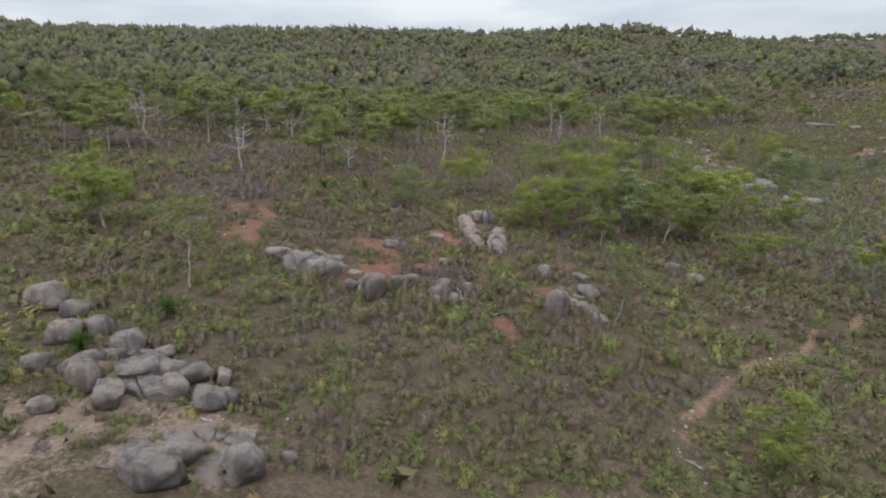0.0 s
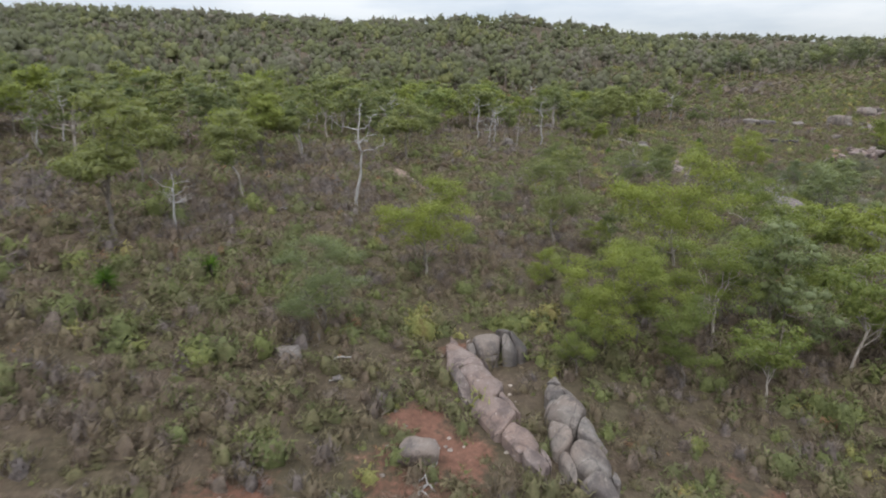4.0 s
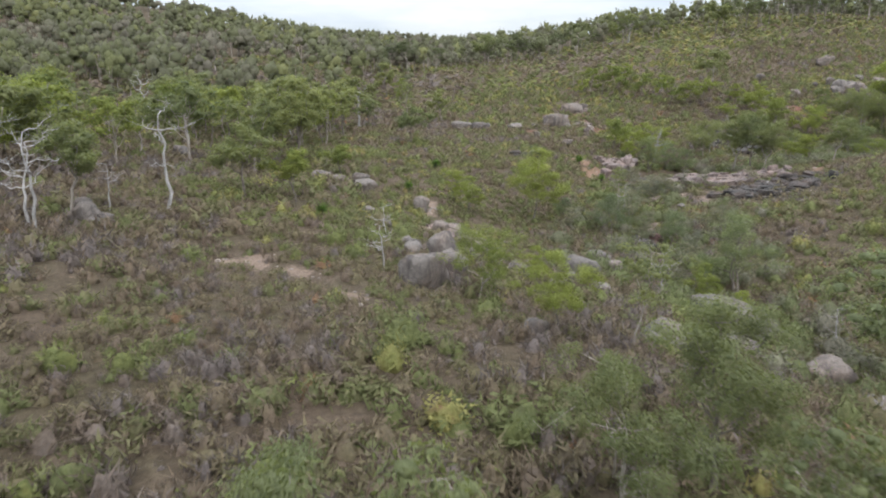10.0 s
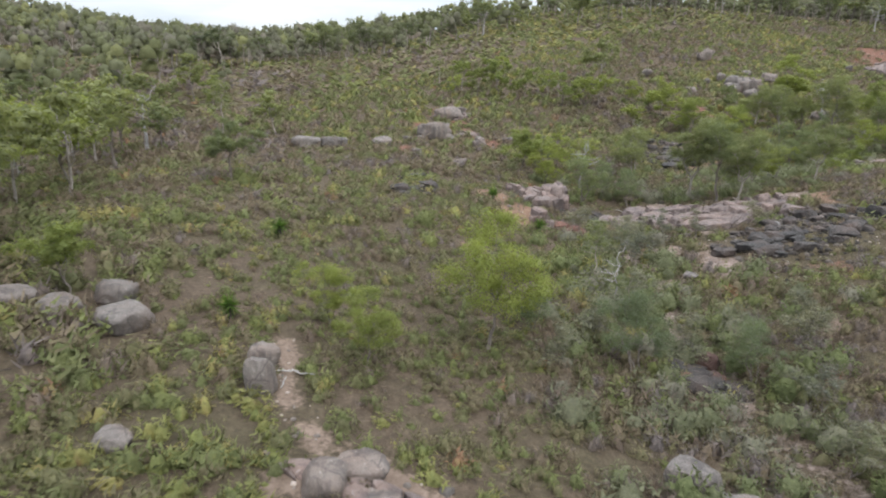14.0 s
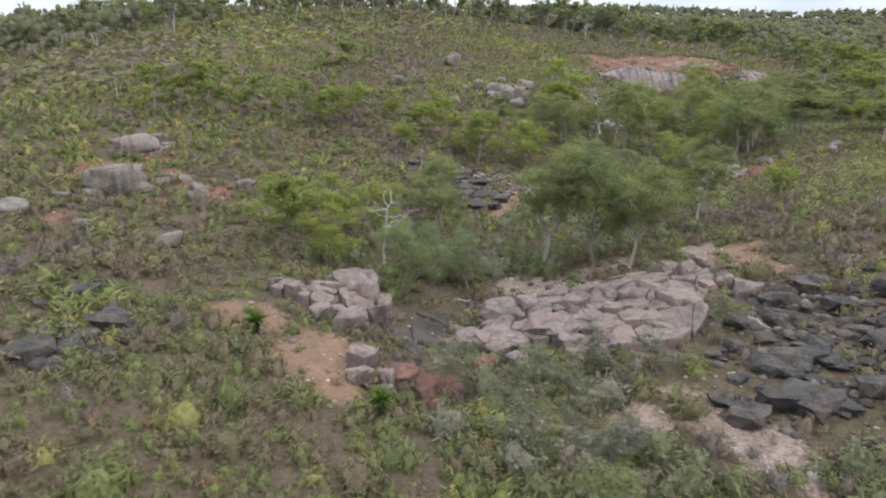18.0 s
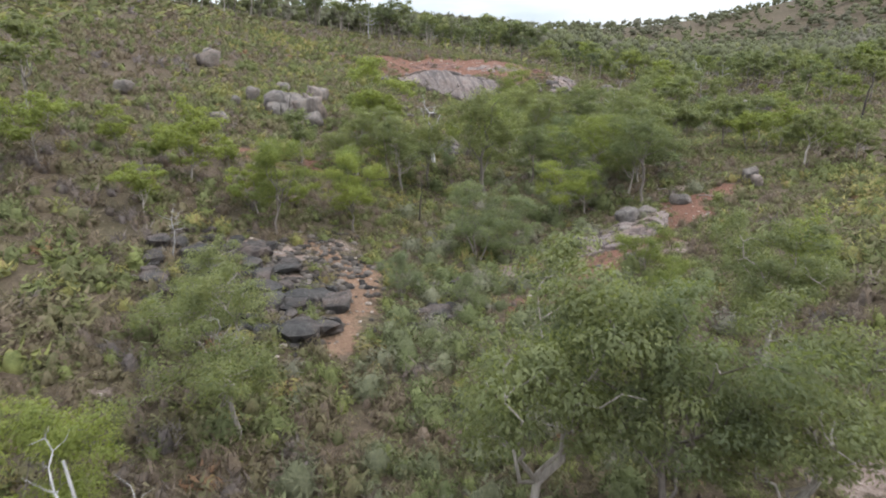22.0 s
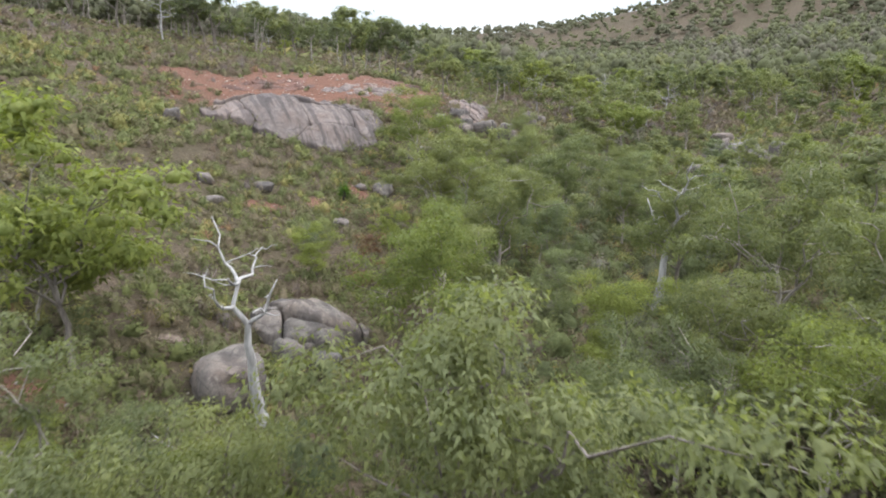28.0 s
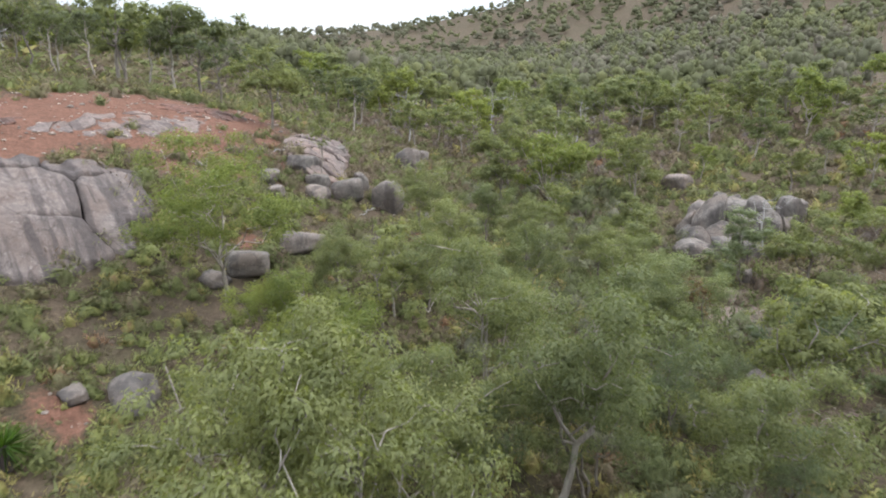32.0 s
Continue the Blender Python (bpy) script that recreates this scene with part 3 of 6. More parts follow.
BOULDERS_G = [
    (125.4, 178.4, 2.1, 0.9), (126.1, 173.3, 2.1, 1), (127.5, 173.8, 2.1, 1.2), (131.8, 171.4, 1.7, 0.8), (137.1, 185.3, 4.3, 1.8), (140.2, 184.6, 2.6, 1.1),
    (144.6, 125, 1.5, 0.6), (150.8, 126.1, 2.1, 0.9), (151, 124.1, 1, 0.5), (151.8, 121.6, 1.5, 0.6), (154.5, 120, 2.2, 1.2), (155, 118.1, 1.7, 0.7),
    (155.6, 106.2, 1.3, 1.2), (155.8, 114, 1.8, 0.8), (157.6, 105.3, 1.4, 1.4), (180.9, 132.6, 3.6, 1.5), (181.5, 155.2, 2.1, 1.3), (181.8, 128.4, 1.4, 0.7),
    (182.5, 129.7, 1.4, 1.2), (183.6, 128.5, 0.6, 0.4), (183.9, 127.6, 2.3, 1), (186.4, 145, 2.5, 1.6), (187.5, 166.1, 2.6, 1.4), (189.3, 145.2, 4, 2.6),
]
BOULDERS_H = [
    (189.4, 154.1, 1.2, 1), (190.2, 148.7, 3.5, 2.6), (193, 152.1, 1.6, 1.7), (199, 88.9, 1.5, 0.7), (199.7, 143.5, 3.1, 1.6), (200.4, 148.1, 2, 1),
    (205.7, 74.7, 1.5, 0.7), (205.7, 119.4, 1.3, 0.6), (206, 158.1, 3.1, 2.2), (206, 129, 1.4, 0.6), (206.8, 118.9, 0.9, 0.4), (207.2, 71, 2.4, 1.5),
    (208.1, 62, 2.2, 2.5), (209, 70.6, 3.3, 1.4), (209.6, 158.2, 2.5, 1.8), (210.9, 72.2, 3.3, 1.4), (211, 128.8, 1.3, 0.8), (211.8, 63.9, 3.2, 2.5),
    (212, 123.9, 1.8, 0.8), (213.3, 64.9, 5.1, 2.2), (213.6, 112.5, 1.8, 1.2), (214.3, 58.4, 1.2, 0.9), (214.5, 114.3, 1, 0.4), (215.5, 59.3, 1.1, 1.2),
]
BOULDERS_I = [
    (218, 95.9, 1.3, 1.2), (219.7, 106.3, 1.4, 0.6), (220.1, 104.3, 2.3, 1.1), (220.4, 95.8, 1.4, 0.9), (221.4, 100.4, 2.6, 1.1), (222, 55.4, 2.8, 1.5),
    (225.8, 90.3, 2.4, 2.2), (226.3, 129.5, 1.6, 1.1), (227.2, 92.9, 2.2, 1.5), (227.3, 95.6, 1.9, 0.8), (227.5, 98.5, 1.4, 0.7), (228.9, 94.5, 1.6, 1),
    (229.5, 98, 1.6, 0.8), (229.9, 89.9, 1.3, 1.2), (232.1, 93.9, 2.3, 1.1), (236.7, 87.6, 1.4, 1.1), (239.5, 77.7, 2.7, 2.1), (244.6, 71.9, 2.4, 1.1),
]
RED_SOIL_A = [
    (-20.1, 61.3, 1.7), (-20, 66.8, 2.5), (-19.9, 59, 2.1), (-15.1, 57.9, 1.2), (-5.8, 56.4, 1.8), (-4.9, 56.4, 4.6),
    (-3.8, 56, 1.8), (-3.8, 57.2, 0.9), (-1.8, 61.2, 1.2), (-1.1, 57.5, 1.2), (-0.9, 60, 2.6), (-0.4, 64.6, 0.9),
    (1, 62.8, 0.9), (1.4, 55.1, 1.2), (1.7, 70.5, 0.4), (2.4, 69.9, 0.8), (3.5, 54.1, 1.1), (4.5, 46.3, 1.4),
    (7.8, 51.3, 1.4), (8.5, 50.4, 1), (8.7, 53.5, 0.9), (11.1, 60.9, 0.9), (12.2, 59.5, 1.4), (95.3, 126.5, 1.5),
    (109.8, 189.8, 2.2), (115.6, 179.3, 2), (125.1, 177.7, 2.3), (125.4, 184.6, 3), (128.1, 184.5, 4.2), (129.2, 173.9, 2.4),
]
RED_SOIL_B = [
    (129.3, 181.5, 1.4), (129.3, 183.8, 4.3), (129.5, 187.7, 2.5), (130.6, 184.7, 4.1), (131.3, 180.9, 2.4), (132, 178.2, 2),
    (137, 183.6, 4.1), (137.6, 185.4, 3.7), (140.2, 132.9, 1.5), (140.7, 135.2, 1.1), (141.7, 133.4, 1.5), (146.7, 123.5, 1.4),
    (146.9, 128.8, 1.4), (147.8, 130.7, 1.3), (147.9, 128.5, 1.7), (148.4, 125, 1.8), (149.4, 121.5, 1.6), (151.3, 118.3, 1.8),
    (153, 114.7, 2.3), (154.3, 116.3, 1.7), (154.8, 113.9, 1.7), (155.2, 111.5, 1.2), (156, 111.5, 2.1), (156.7, 108.3, 1.3),
    (171.6, 149.1, 1), (172.4, 155.4, 1.2), (172.7, 152, 1.5), (172.8, 145.9, 1.3), (176.9, 130.2, 0.8), (181.3, 138.3, 1.1),
]
RED_SOIL_C = [
    (141.5, 134, 2.4), (140, 130.5, 2.2), (144.5, 130, 2.2), (145.3, 126.8, 2.2), (149.5, 121.5, 2.2), (153, 116.5, 2.2), (154.7, 110, 1.8),
    (182.5, 139.2, 1.1), (208.1, 123.5, 1.4), (208.2, 125.7, 1.2), (210.8, 119.8, 1), (213.6, 115.1, 1.4), (222.4, 102.8, 1),
    (224.3, 50.8, 1.7), (237.7, 96.3, 2.4), (237.8, 125.3, 1.8), (239.2, 98.5, 8.7), (239.7, 122.5, 7.4), (240.9, 104.5, 4.6),
    (241.4, 122.4, 2.7), (243.9, 112.2, 4.5), (244.9, 96.3, 4.3),
]
ORANGE_SOIL = [
    (101.4, 155.1, 2.4), (99.4, 153.9, 2.0), (104, 158.6, 1.5), (105.6, 160.6, 1.4),
    (86.5, 152.1, 1), (97.4, 152.2, 1.2), (98.4, 154.7, 1.1), (99.5, 155.1, 1.3), (100.2, 154.2, 1.5), (101.1, 155.9, 1.2),
    (102.1, 154.5, 1.8), (103.2, 156.6, 0.9), (104.5, 160.4, 1.2), (105.3, 159.5, 0.6), (105.6, 160.9, 0.9), (114.7, 129, 1.7),
    (117.5, 129.4, 1.8), (141.4, 146.2, 0.8), (144.4, 145.2, 0.9), (147.4, 144.2, 1.1), (149.1, 144.1, 1.1), (150.6, 143, 1.2),
    (153.4, 141.1, 0.6), (154.7, 141.1, 0.7), (244.9, -46.5, 2.4), (284.4, -60.8, 2.1),
]
SAND = [
    (-22.3, 30.3, 1.9), (-19.1, 29.2, 3.9), (-13.1, 29, 3.6), (35, 135.2, 1.3), (36, 136.2, 1.8), (44.1, 142.4, 0.8),
    (44.6, 140.7, 0.8), (54.7, 140.8, 1.1), (54.8, 139.5, 1.2), (54.9, 137.5, 1), (56.5, 136.9, 0.8), (56.8, 135.3, 1),
    (58.7, 144.9, 0.5), (85.9, 126.2, 1.9), (90.7, 137.9, 1.4), (91.4, 144.8, 0.8), (93.1, 134.1, 1.2), (94.9, 134.7, 1.3),
    (95.6, 135.4, 1.7), (97.2, 136.5, 1.1), (97.6, 138.8, 1.8), (100, 137.1, 0.7), (138.6, 142, 0.6), (140.7, 141.4, 0.6),
    (141.9, 140.4, 0.7),
]
LITTER = [
    (95.3, 134.5, 2.6), (96.9, 139.4, 2.2), (107.7, 140, 4.4), (110.9, 144.7, 3.4), (111, 136.4, 4.4), (115.4, 142.2, 2.1),
    (116.6, 139.6, 2.2), (117.7, 144.1, 2.2), (117.7, 137.7, 1.9), (119.9, 131.3, 1.6), (133.2, 157, 1), (145.8, 121.7, 1.7),
    (147.4, 149.3, 1.9), (148.6, 132.3, 1.1), (150.7, 148.3, 2.1), (151, 151.6, 2.1), (152.1, 144.5, 1.3), (153.1, 145.4, 1.3),
    (159.9, 111.7, 1.4), (160.4, 114.8, 1.8), (184.8, 131.9, 1.3), (185, 133.3, 1.3), (195.2, 90.1, 1.2), (195.5, 91.8, 0.9),
    (202.3, 80.5, 1.7), (203, 82, 2.2), (203.6, 81.4, 1.8), (205.7, 78.5, 1.4),
]
TRACK = [(14.2, 28), (14.5, 34.4), (14.9, 36.6), (17.1, 39.6), (22, 44.9), (24.7, 47.1), (30, 49.6), (32.2, 52.5), (35.8, 53.6), (38.6, 55.7)]
SLOPE_TRACK = [(5.6, 120.3), (6.6, 112.4), (8, 106.8), (9.1, 102.8), (9.6, 98), (9.7, 93.8)]
RED_TRACK = [(153, 147), (149, 144), (144, 145), (138, 147)]
HEATH_TRACK = [(33.4, 137), (36, 132.6), (36.8, 129.5), (36.3, 126.2), (35.7, 124.4)]
SANDY_TRACK = [(62.6, 149.1), (60.7, 146.9), (59, 145.2), (56.8, 141.5), (57.5, 139), (57.8, 136), (57.6, 130.8), (56.8, 128.4)]


def cover_of(x, y):
    """How much of the ground is bare: red earth, orange earth, sand and gravel, stony litter."""
    out = []
    wob = 0.35 * value_noise(x, y, 1.6, 21) + 0.3 * value_noise(x, y, 4.0, 22)
    for spots in (RED_SOIL_A + RED_SOIL_B + RED_SOIL_C, ORANGE_SOIL, SAND, LITTER):
        w = np.zeros(np.shape(x))
        for cx, cy, r in spots:
            r = max(r, 0.7)
            w = np.maximum(w, np.clip(1.4 - np.hypot(x - cx, y - cy) / r + 1.5 * wob, 0, 1))
        out.append(w)
    for line, k, wide in ((TRACK, 1, 0.34), (SLOPE_TRACK, 2, 0.5), (RED_TRACK, 1, 1.25), (HEATH_TRACK, 2, 0.45), (SANDY_TRACK, 2, 0.55)):
        out[k] = np.maximum(out[k], np.clip(1.4 - line_distance(x, y, line) / wide + wob, 0, 1))
    for cx, cy, rx, ry, turn in ((241, 107, 23, 7.5, -77),):
        c, s = math.cos(radians(turn)), math.sin(radians(turn))
        u, v = ((x - cx) * c + (y - cy) * s) / rx, ((y - cy) * c - (x - cx) * s) / ry
        out[0] = np.maximum(out[0], np.clip(1.5 - np.hypot(u, v) + 0.6 * wob, 0, 1))
    out[3] = np.maximum(out[3], np.clip(1.2 - line_distance(x, y, CREEK) / 2.0 + wob, 0, 1) * 0.7 * ((x > 68) & (x < 122)))
    return out


def spread(lo, hi, step, far, grow):
    """Lines of the ground's grid: even inside, ever wider outside."""
    inside, left, right, d = list(np.arange(lo, hi, step)), [], [], step
    while d < far:
        left.append(lo - d), right.append(hi - step + d)
        d = d * grow + step
    return np.array(left[::-1] + inside + right)


def mesh_of(name, verts, faces, mat, smooth=False):
    me = bpy.data.meshes.new(name)
    me.from_pydata([tuple(v) for v in verts] if not isinstance(verts, np.ndarray) else verts.tolist(), [], faces)
    me.materials.append(mat)
    if smooth:
        me.shade_smooth()
    return me


def triangles(name, verts, normals, mat, tone=None, solid=None):
    """A mesh of loose leaf triangles (n, 3, 3) and, below them, of rounded clumps (vertices, faces, normals), with a tone for each.
    Leaves take the normals of the clump that they sit on, so that a crown shades as a soft whole."""
    n = len(verts)
    body, faces, round_off, body_tone = solid if solid is not None else (np.zeros((0, 3)), np.zeros((0, 3), np.int32), np.zeros((0, 3)), np.zeros(0))
    me = bpy.data.meshes.new(name)
    me.vertices.add(n * 3 + len(body))
    me.vertices.foreach_set("co", np.concatenate([verts.reshape(-1, 3), body]).astype(np.float32).ravel())
    me.loops.add((n + len(faces)) * 3)
    me.loops.foreach_set("vertex_index", np.concatenate([np.arange(n * 3), n * 3 + faces.ravel()]).astype(np.int32))
    me.polygons.add(n + len(faces))
    me.polygons.foreach_set("loop_start", np.arange(0, (n + len(faces)) * 3, 3, dtype=np.int32))
    me.materials.append(mat)
    if tone is not None:
        at = me.attributes.new("tone", "FLOAT", "POINT")
        at.data.foreach_set("value", np.concatenate([np.repeat(tone, 3), body_tone]).astype(np.float32))
    me.update(calc_edges=True)
    soft = np.concatenate([np.repeat(normals, 3, 0), round_off])
    soft = soft / np.maximum(np.linalg.norm(soft, axis=1), 1e-6)[:, None]
    at = me.attributes.new("custom_normal", "FLOAT_VECTOR", "POINT")
    at.data.foreach_set("vector", soft.astype(np.float32).ravel())
    return me


def make_ground():
    xs, ys = spread(-50, 275, 1.25, 2600, 1.12), spread(20, 205, 1.25, 2600, 1.12)
    X, Y = np.meshgrid(xs, ys)
    Z = height(X, Y)
    nx, ny = len(xs), len(ys)
    idx = np.arange(nx * ny).reshape(ny, nx)
    quads = np.stack([idx[:-1, :-1], idx[:-1, 1:], idx[1:, 1:], idx[1:, :-1]], -1).reshape(-1, 4)
    me = mesh_of("ground", np.stack([X, Y, Z], -1).reshape(-1, 3), quads.tolist(), EARTH, True)
    near = (X > -70) & (X < 330) & (Y > 0) & (Y < 225)
    rgba = np.zeros((ny, nx, 4), np.float32)
    for k, w in enumerate(cover_of(X[near], Y[near])):
        rgba[near, k] = w
    at = me.attributes.new("cover", "FLOAT_COLOR", "POINT")
    at.data.foreach_set("color", rgba.reshape(-1))
    return tagged(new("ground", me), "stony hillside of red earth, leaf litter and low heath", "ground", kind="structure")


make_ground()

# ---- rocks ----


def part(name, me, parent, label=""):
    ob = new(name, me)
    ob.parent = parent
    return tagged(ob, label)


def rock_mesh(name, mat, seed, sharp=7.0, planes=11, rough=0.06, level=3, cuts=(0.6, 0.95)):
    """A corestone: a ball cut by many soft planes, then weathered."""
    rng = np.random.RandomState(seed)
    bm = bmesh.new()
    bmesh.ops.create_icosphere(bm, subdivisions=level, radius=1.0)
    normals = np.concatenate([np.concatenate([np.eye(3), -np.eye(3)]) + rng.normal(0, 0.17, (6, 3)), rng.normal(size=(planes, 3))])
    normals /= np.linalg.norm(normals, axis=1)[:, None]
    depth = np.concatenate([rng.uniform(0.5, 0.68, 6), rng.uniform(*cuts, planes)])
    shift = Vector(rng.uniform(-50, 50, 3))
    for v in bm.verts:
        d = np.array(v.co)
        cut = (np.maximum(normals @ d, 0.0) / depth) ** sharp
        r = (cut.sum() + 0.35) ** (-1.0 / sharp)
        q = v.co * 2.2 + shift
        r *= 1 + rough * noise.noise(q) + rough * 0.6 * noise.noise(q * 2.7) - rough * 1.1 * max(0.0, 0.18 - abs(noise.noise(q * 0.8))) / 0.18 * 0.6
        v.co *= r
    lo = [min(v.co[k] for v in bm.verts) for k in range(3)]
    hi = [max(v.co[k] for v in bm.verts) for k in range(3)]
    for v in bm.verts:
        for k in range(3):
            v.co[k] = (v.co[k] - lo[k]) / (hi[k] - lo[k]) - (0.5 if k < 2 else 0.24)
    me = bpy.data.meshes.new(name)
    bm.to_mesh(me)
    bm.free()
    me.materials.append(mat)
    if level > 2:
        me.shade_smooth()
        me.set_sharp_from_angle(angle=radians(75 if sharp < 20 else 26))
    return me


ROUND = [rock_mesh("granite_boulder", GRANITE, s, 13.0, 8, 0.12, 3, (0.5, 0.9)) for s in range(12)]
BLOCKY = [rock_mesh("granite_block", PINK_GRANITE, 20 + s, 26.0, 5, 0.09, 3, (0.5, 0.85)) for s in range(6)]
ANGULAR = [rock_mesh("dark_rock", BASALT, 40 + s, 40.0, 5, 0.10, 2, (0.42, 0.8)) for s in range(8)]
RUSTY = [rock_mesh("rust_rock", RUST_ROCK, 60 + s, 34.0, 5, 0.08, 2, (0.45, 0.8)) for s in range(3)]
rocks = random.Random(5)


def set_rock(meshes, x, y, wide, tall, name, label, group, deep=None, turn=None, lift=0.0):
    ob = new(name, rocks.choice(meshes))
    turn = rocks.uniform(0, 360) if turn is None else turn
    tilt = rocks.uniform(-9, 9)
    deep = wide * rocks.uniform(0.75, 1.05) if deep is None else deep
    ob.matrix_world = pose(x, y, z_at(x, y) + lift, tilt, rocks.uniform(-9, 9), turn) @ Matrix.Diagonal((wide * 1.08, deep, tall * 1.35, 1))
    return tagged(ob, label, "rock", group)


for x, y, wide, tall in BOULDERS_A + BOULDERS_B + BOULDERS_C + BOULDERS_D + BOULDERS_E + BOULDERS_F + BOULDERS_G + BOULDERS_H + BOULDERS_I:
    creekside = 98 < x < 122 and 128 < y < 160
    if 0 < x < 8 and 59 < y < 74:
        continue
    if creekside:
        set_rock(BLOCKY, x, y, wide, tall, "granite_block", "blocky pinkish granite rock, jointed and weathered", "granite blocks")
    else:
        big = "large rounded" if wide > 2.4 else "rounded"
        set_rock(ROUND, x, y, wide, tall, "boulder", f"{big} grey granite boulder among heath shrubs", "granite boulders")


def clipped(poly, px, py, nx, ny):
    """The part of a polygon on the inner side of a line."""
    out = []
    side = [(x - px) * nx + (y - py) * ny for x, y in poly]
    for i, (a, da) in enumerate(zip(poly, side)):
        b, db = poly[(i + 1) % len(poly)], side[(i + 1) % len(poly)]
        if da <= 0:
            out.append(a)
        if (da <= 0) != (db <= 0):
            t = da / (da - db)
            out.append((a[0] + (b[0] - a[0]) * t, a[1] + (b[1] - a[1]) * t))
    return out


def crag(name, cx, cy, rx, ry, turn, rise, mat, seed, cells, label, gap=0.025, step=0.16, grooves=0.0, block="block", edge=0.5, grain=(1.25, 0.82)):
    """A rock outcrop: a swelling of bedrock, split by joints into uneven rounded blocks, each a mesh of its own."""
    rng = np.random.RandomState(seed)
    c, s = math.cos(radians(turn)), math.sin(radians(turn))
    pitch = math.sqrt(4 * rx * ry / cells)
    seeds = []
    for j in range(int(1.7 * ry / pitch / grain[1]) + 2):
        for i in range(int(2 * rx / pitch / grain[0]) + 2):
            seeds.append(((i + 0.5 * (j % 2) - 0.5) * pitch * grain[0] - rx + rng.normal(0, 0.3 * pitch * grain[0]), (j - 0.3) * pitch * grain[1] - 0.85 * ry + rng.normal(0, 0.36 * pitch * grain[1])))
    outline = []
    for k in range(36):
        a = 2 * math.pi * k / 36
        w = 1 + 0.12 * math.sin(3 * a + seed) + rng.normal(0, 0.06)
        outline.append((rx * w * math.cos(a), ry * w * math.sin(a)))
    worn = mat is GRANITE
    root = tagged(new(name), label, "rock")
    root.location = (cx, cy, z_at(cx, cy))
    for k, (ax, ay) in enumerate(seeds):
        poly = outline
        for q, (bx, by) in enumerate(seeds):
            if q != k and math.hypot(ax - bx, ay - by) < 5 * pitch and poly:
                poly = clipped(poly, (ax + bx) / 2, (ay + by) / 2, bx - ax, by - ay)
        if len(poly) < 3:
            continue
        P = np.array(poly)
        around = np.hypot(*(np.roll(P, -1, 0) - P).T)
        if around.sum() < 1.6 * math.sqrt(pitch) * 0.8:
            continue
        n = int(min(56, max(14, around.sum() / 0.28)))
        at = np.concatenate([[0], np.cumsum(around)])
        where = np.linspace(0, at[-1], n, endpoint=False)
        ring = np.stack([np.interp(where, at, np.append(P[:, d], P[0, d])) for d in (0, 1)], 1)
        for _ in range(2 if worn else 1):
            ring = 0.5 * ring + 0.25 * (np.roll(ring, 1, 0) + np.roll(ring, -1, 0))
        mid = ring.mean(0)
        ring += 0.07 * np.stack([value_noise(ring[:, 0] + 40, ring[:, 1], 0.6, seed + 1), value_noise(ring[:, 0], ring[:, 1] + 40, 0.6, seed + 2)], 1)
        reach = np.hypot(*(ring - mid).T).mean()
        ring = mid + (ring - mid) * max(0.5, 1 - gap / reach * rng.uniform(0.5, 1.5))
        soft = min(1.0, reach * 0.55)
        levels = [(1.0, -1.0 - 0.5 * rise), (1.0, -0.26 * soft), (0.985, -0.09 * soft), (0.94, -0.02 * soft), (0.80, 0.0)]
        if worn:
            levels = [(0.98, -1.0 - 0.5 * rise), (1.0, -0.5 * soft), (0.985, -0.25 * soft), (0.94, -0.1 * soft), (0.86, -0.03 * soft), (0.74, 0.0)]
        levels += [(v, 0.0) for v in np.linspace(0.6, 0.14, max(3, int(reach / 0.22)))]
        up, tx, ty = rng.uniform(-1, 1) * step, rng.uniform(-0.08, 0.08), rng.uniform(-0.08, 0.08)
        faces = []
        flat = np.concatenate([mid + (ring - mid) * v for v, _ in levels] + [mid[None]])
        drop = np.concatenate([np.full(n, d) for _, d in levels] + [[0.0]])
        u, v = flat[:, 0], flat[:, 1]
        X, Y = cx + u * c - v * s, cy + u * s + v * c
        rad = np.hypot(u / rx, v / ry)
        Z = height(X, Y) - 0.1 + rise * (edge + (1 - edge) * np.clip(1 - rad ** 2.5, 0, 1)) + up * np.clip(1.3 - rad, 0.2, 1) + tx * (u - mid[0]) + ty * (v - mid[1])
        Z += 0.07 * value_noise(X, Y, 0.4, seed + 4) + 0.12 * value_noise(X, Y, 1.1, seed + 9)
        for _ in range(0 if grooves else 1 if worn else 2):
            a = rng.uniform(0, 2 * math.pi)
            Z -= np.clip((u - mid[0]) * math.cos(a) + (v - mid[1]) * math.sin(a) - reach * rng.uniform(0.3, 0.8), 0, 9) * rng.uniform(0.2, 0.6)
        if grooves:
            Z -= grooves * np.clip(value_noise(u + 0.5 * value_noise(X, Y, 2.2, seed + 6), v * 0.22, 0.75, seed + 5), 0, 1) * np.clip(rad * 1.5 - 0.2, 0, 1)
        verts = np.stack([X - cx, Y - cy, Z + drop - root.location.z], 1)
        for r in range(len(levels) - 1):
            faces += [(r * n + i, r * n + (i + 1) % n, (r + 1) * n + (i + 1) % n, (r + 1) * n + i) for i in range(n)]
        r = len(levels) - 1
        faces += [(r * n + i, r * n + (i + 1) % n, len(verts) - 1) for i in range(n)]
        me = mesh_of(block, verts, faces, mat, True)
        if not grooves and not worn:
            me.set_sharp_from_angle(angle=radians(24))
        part(block, me, root)
    return root


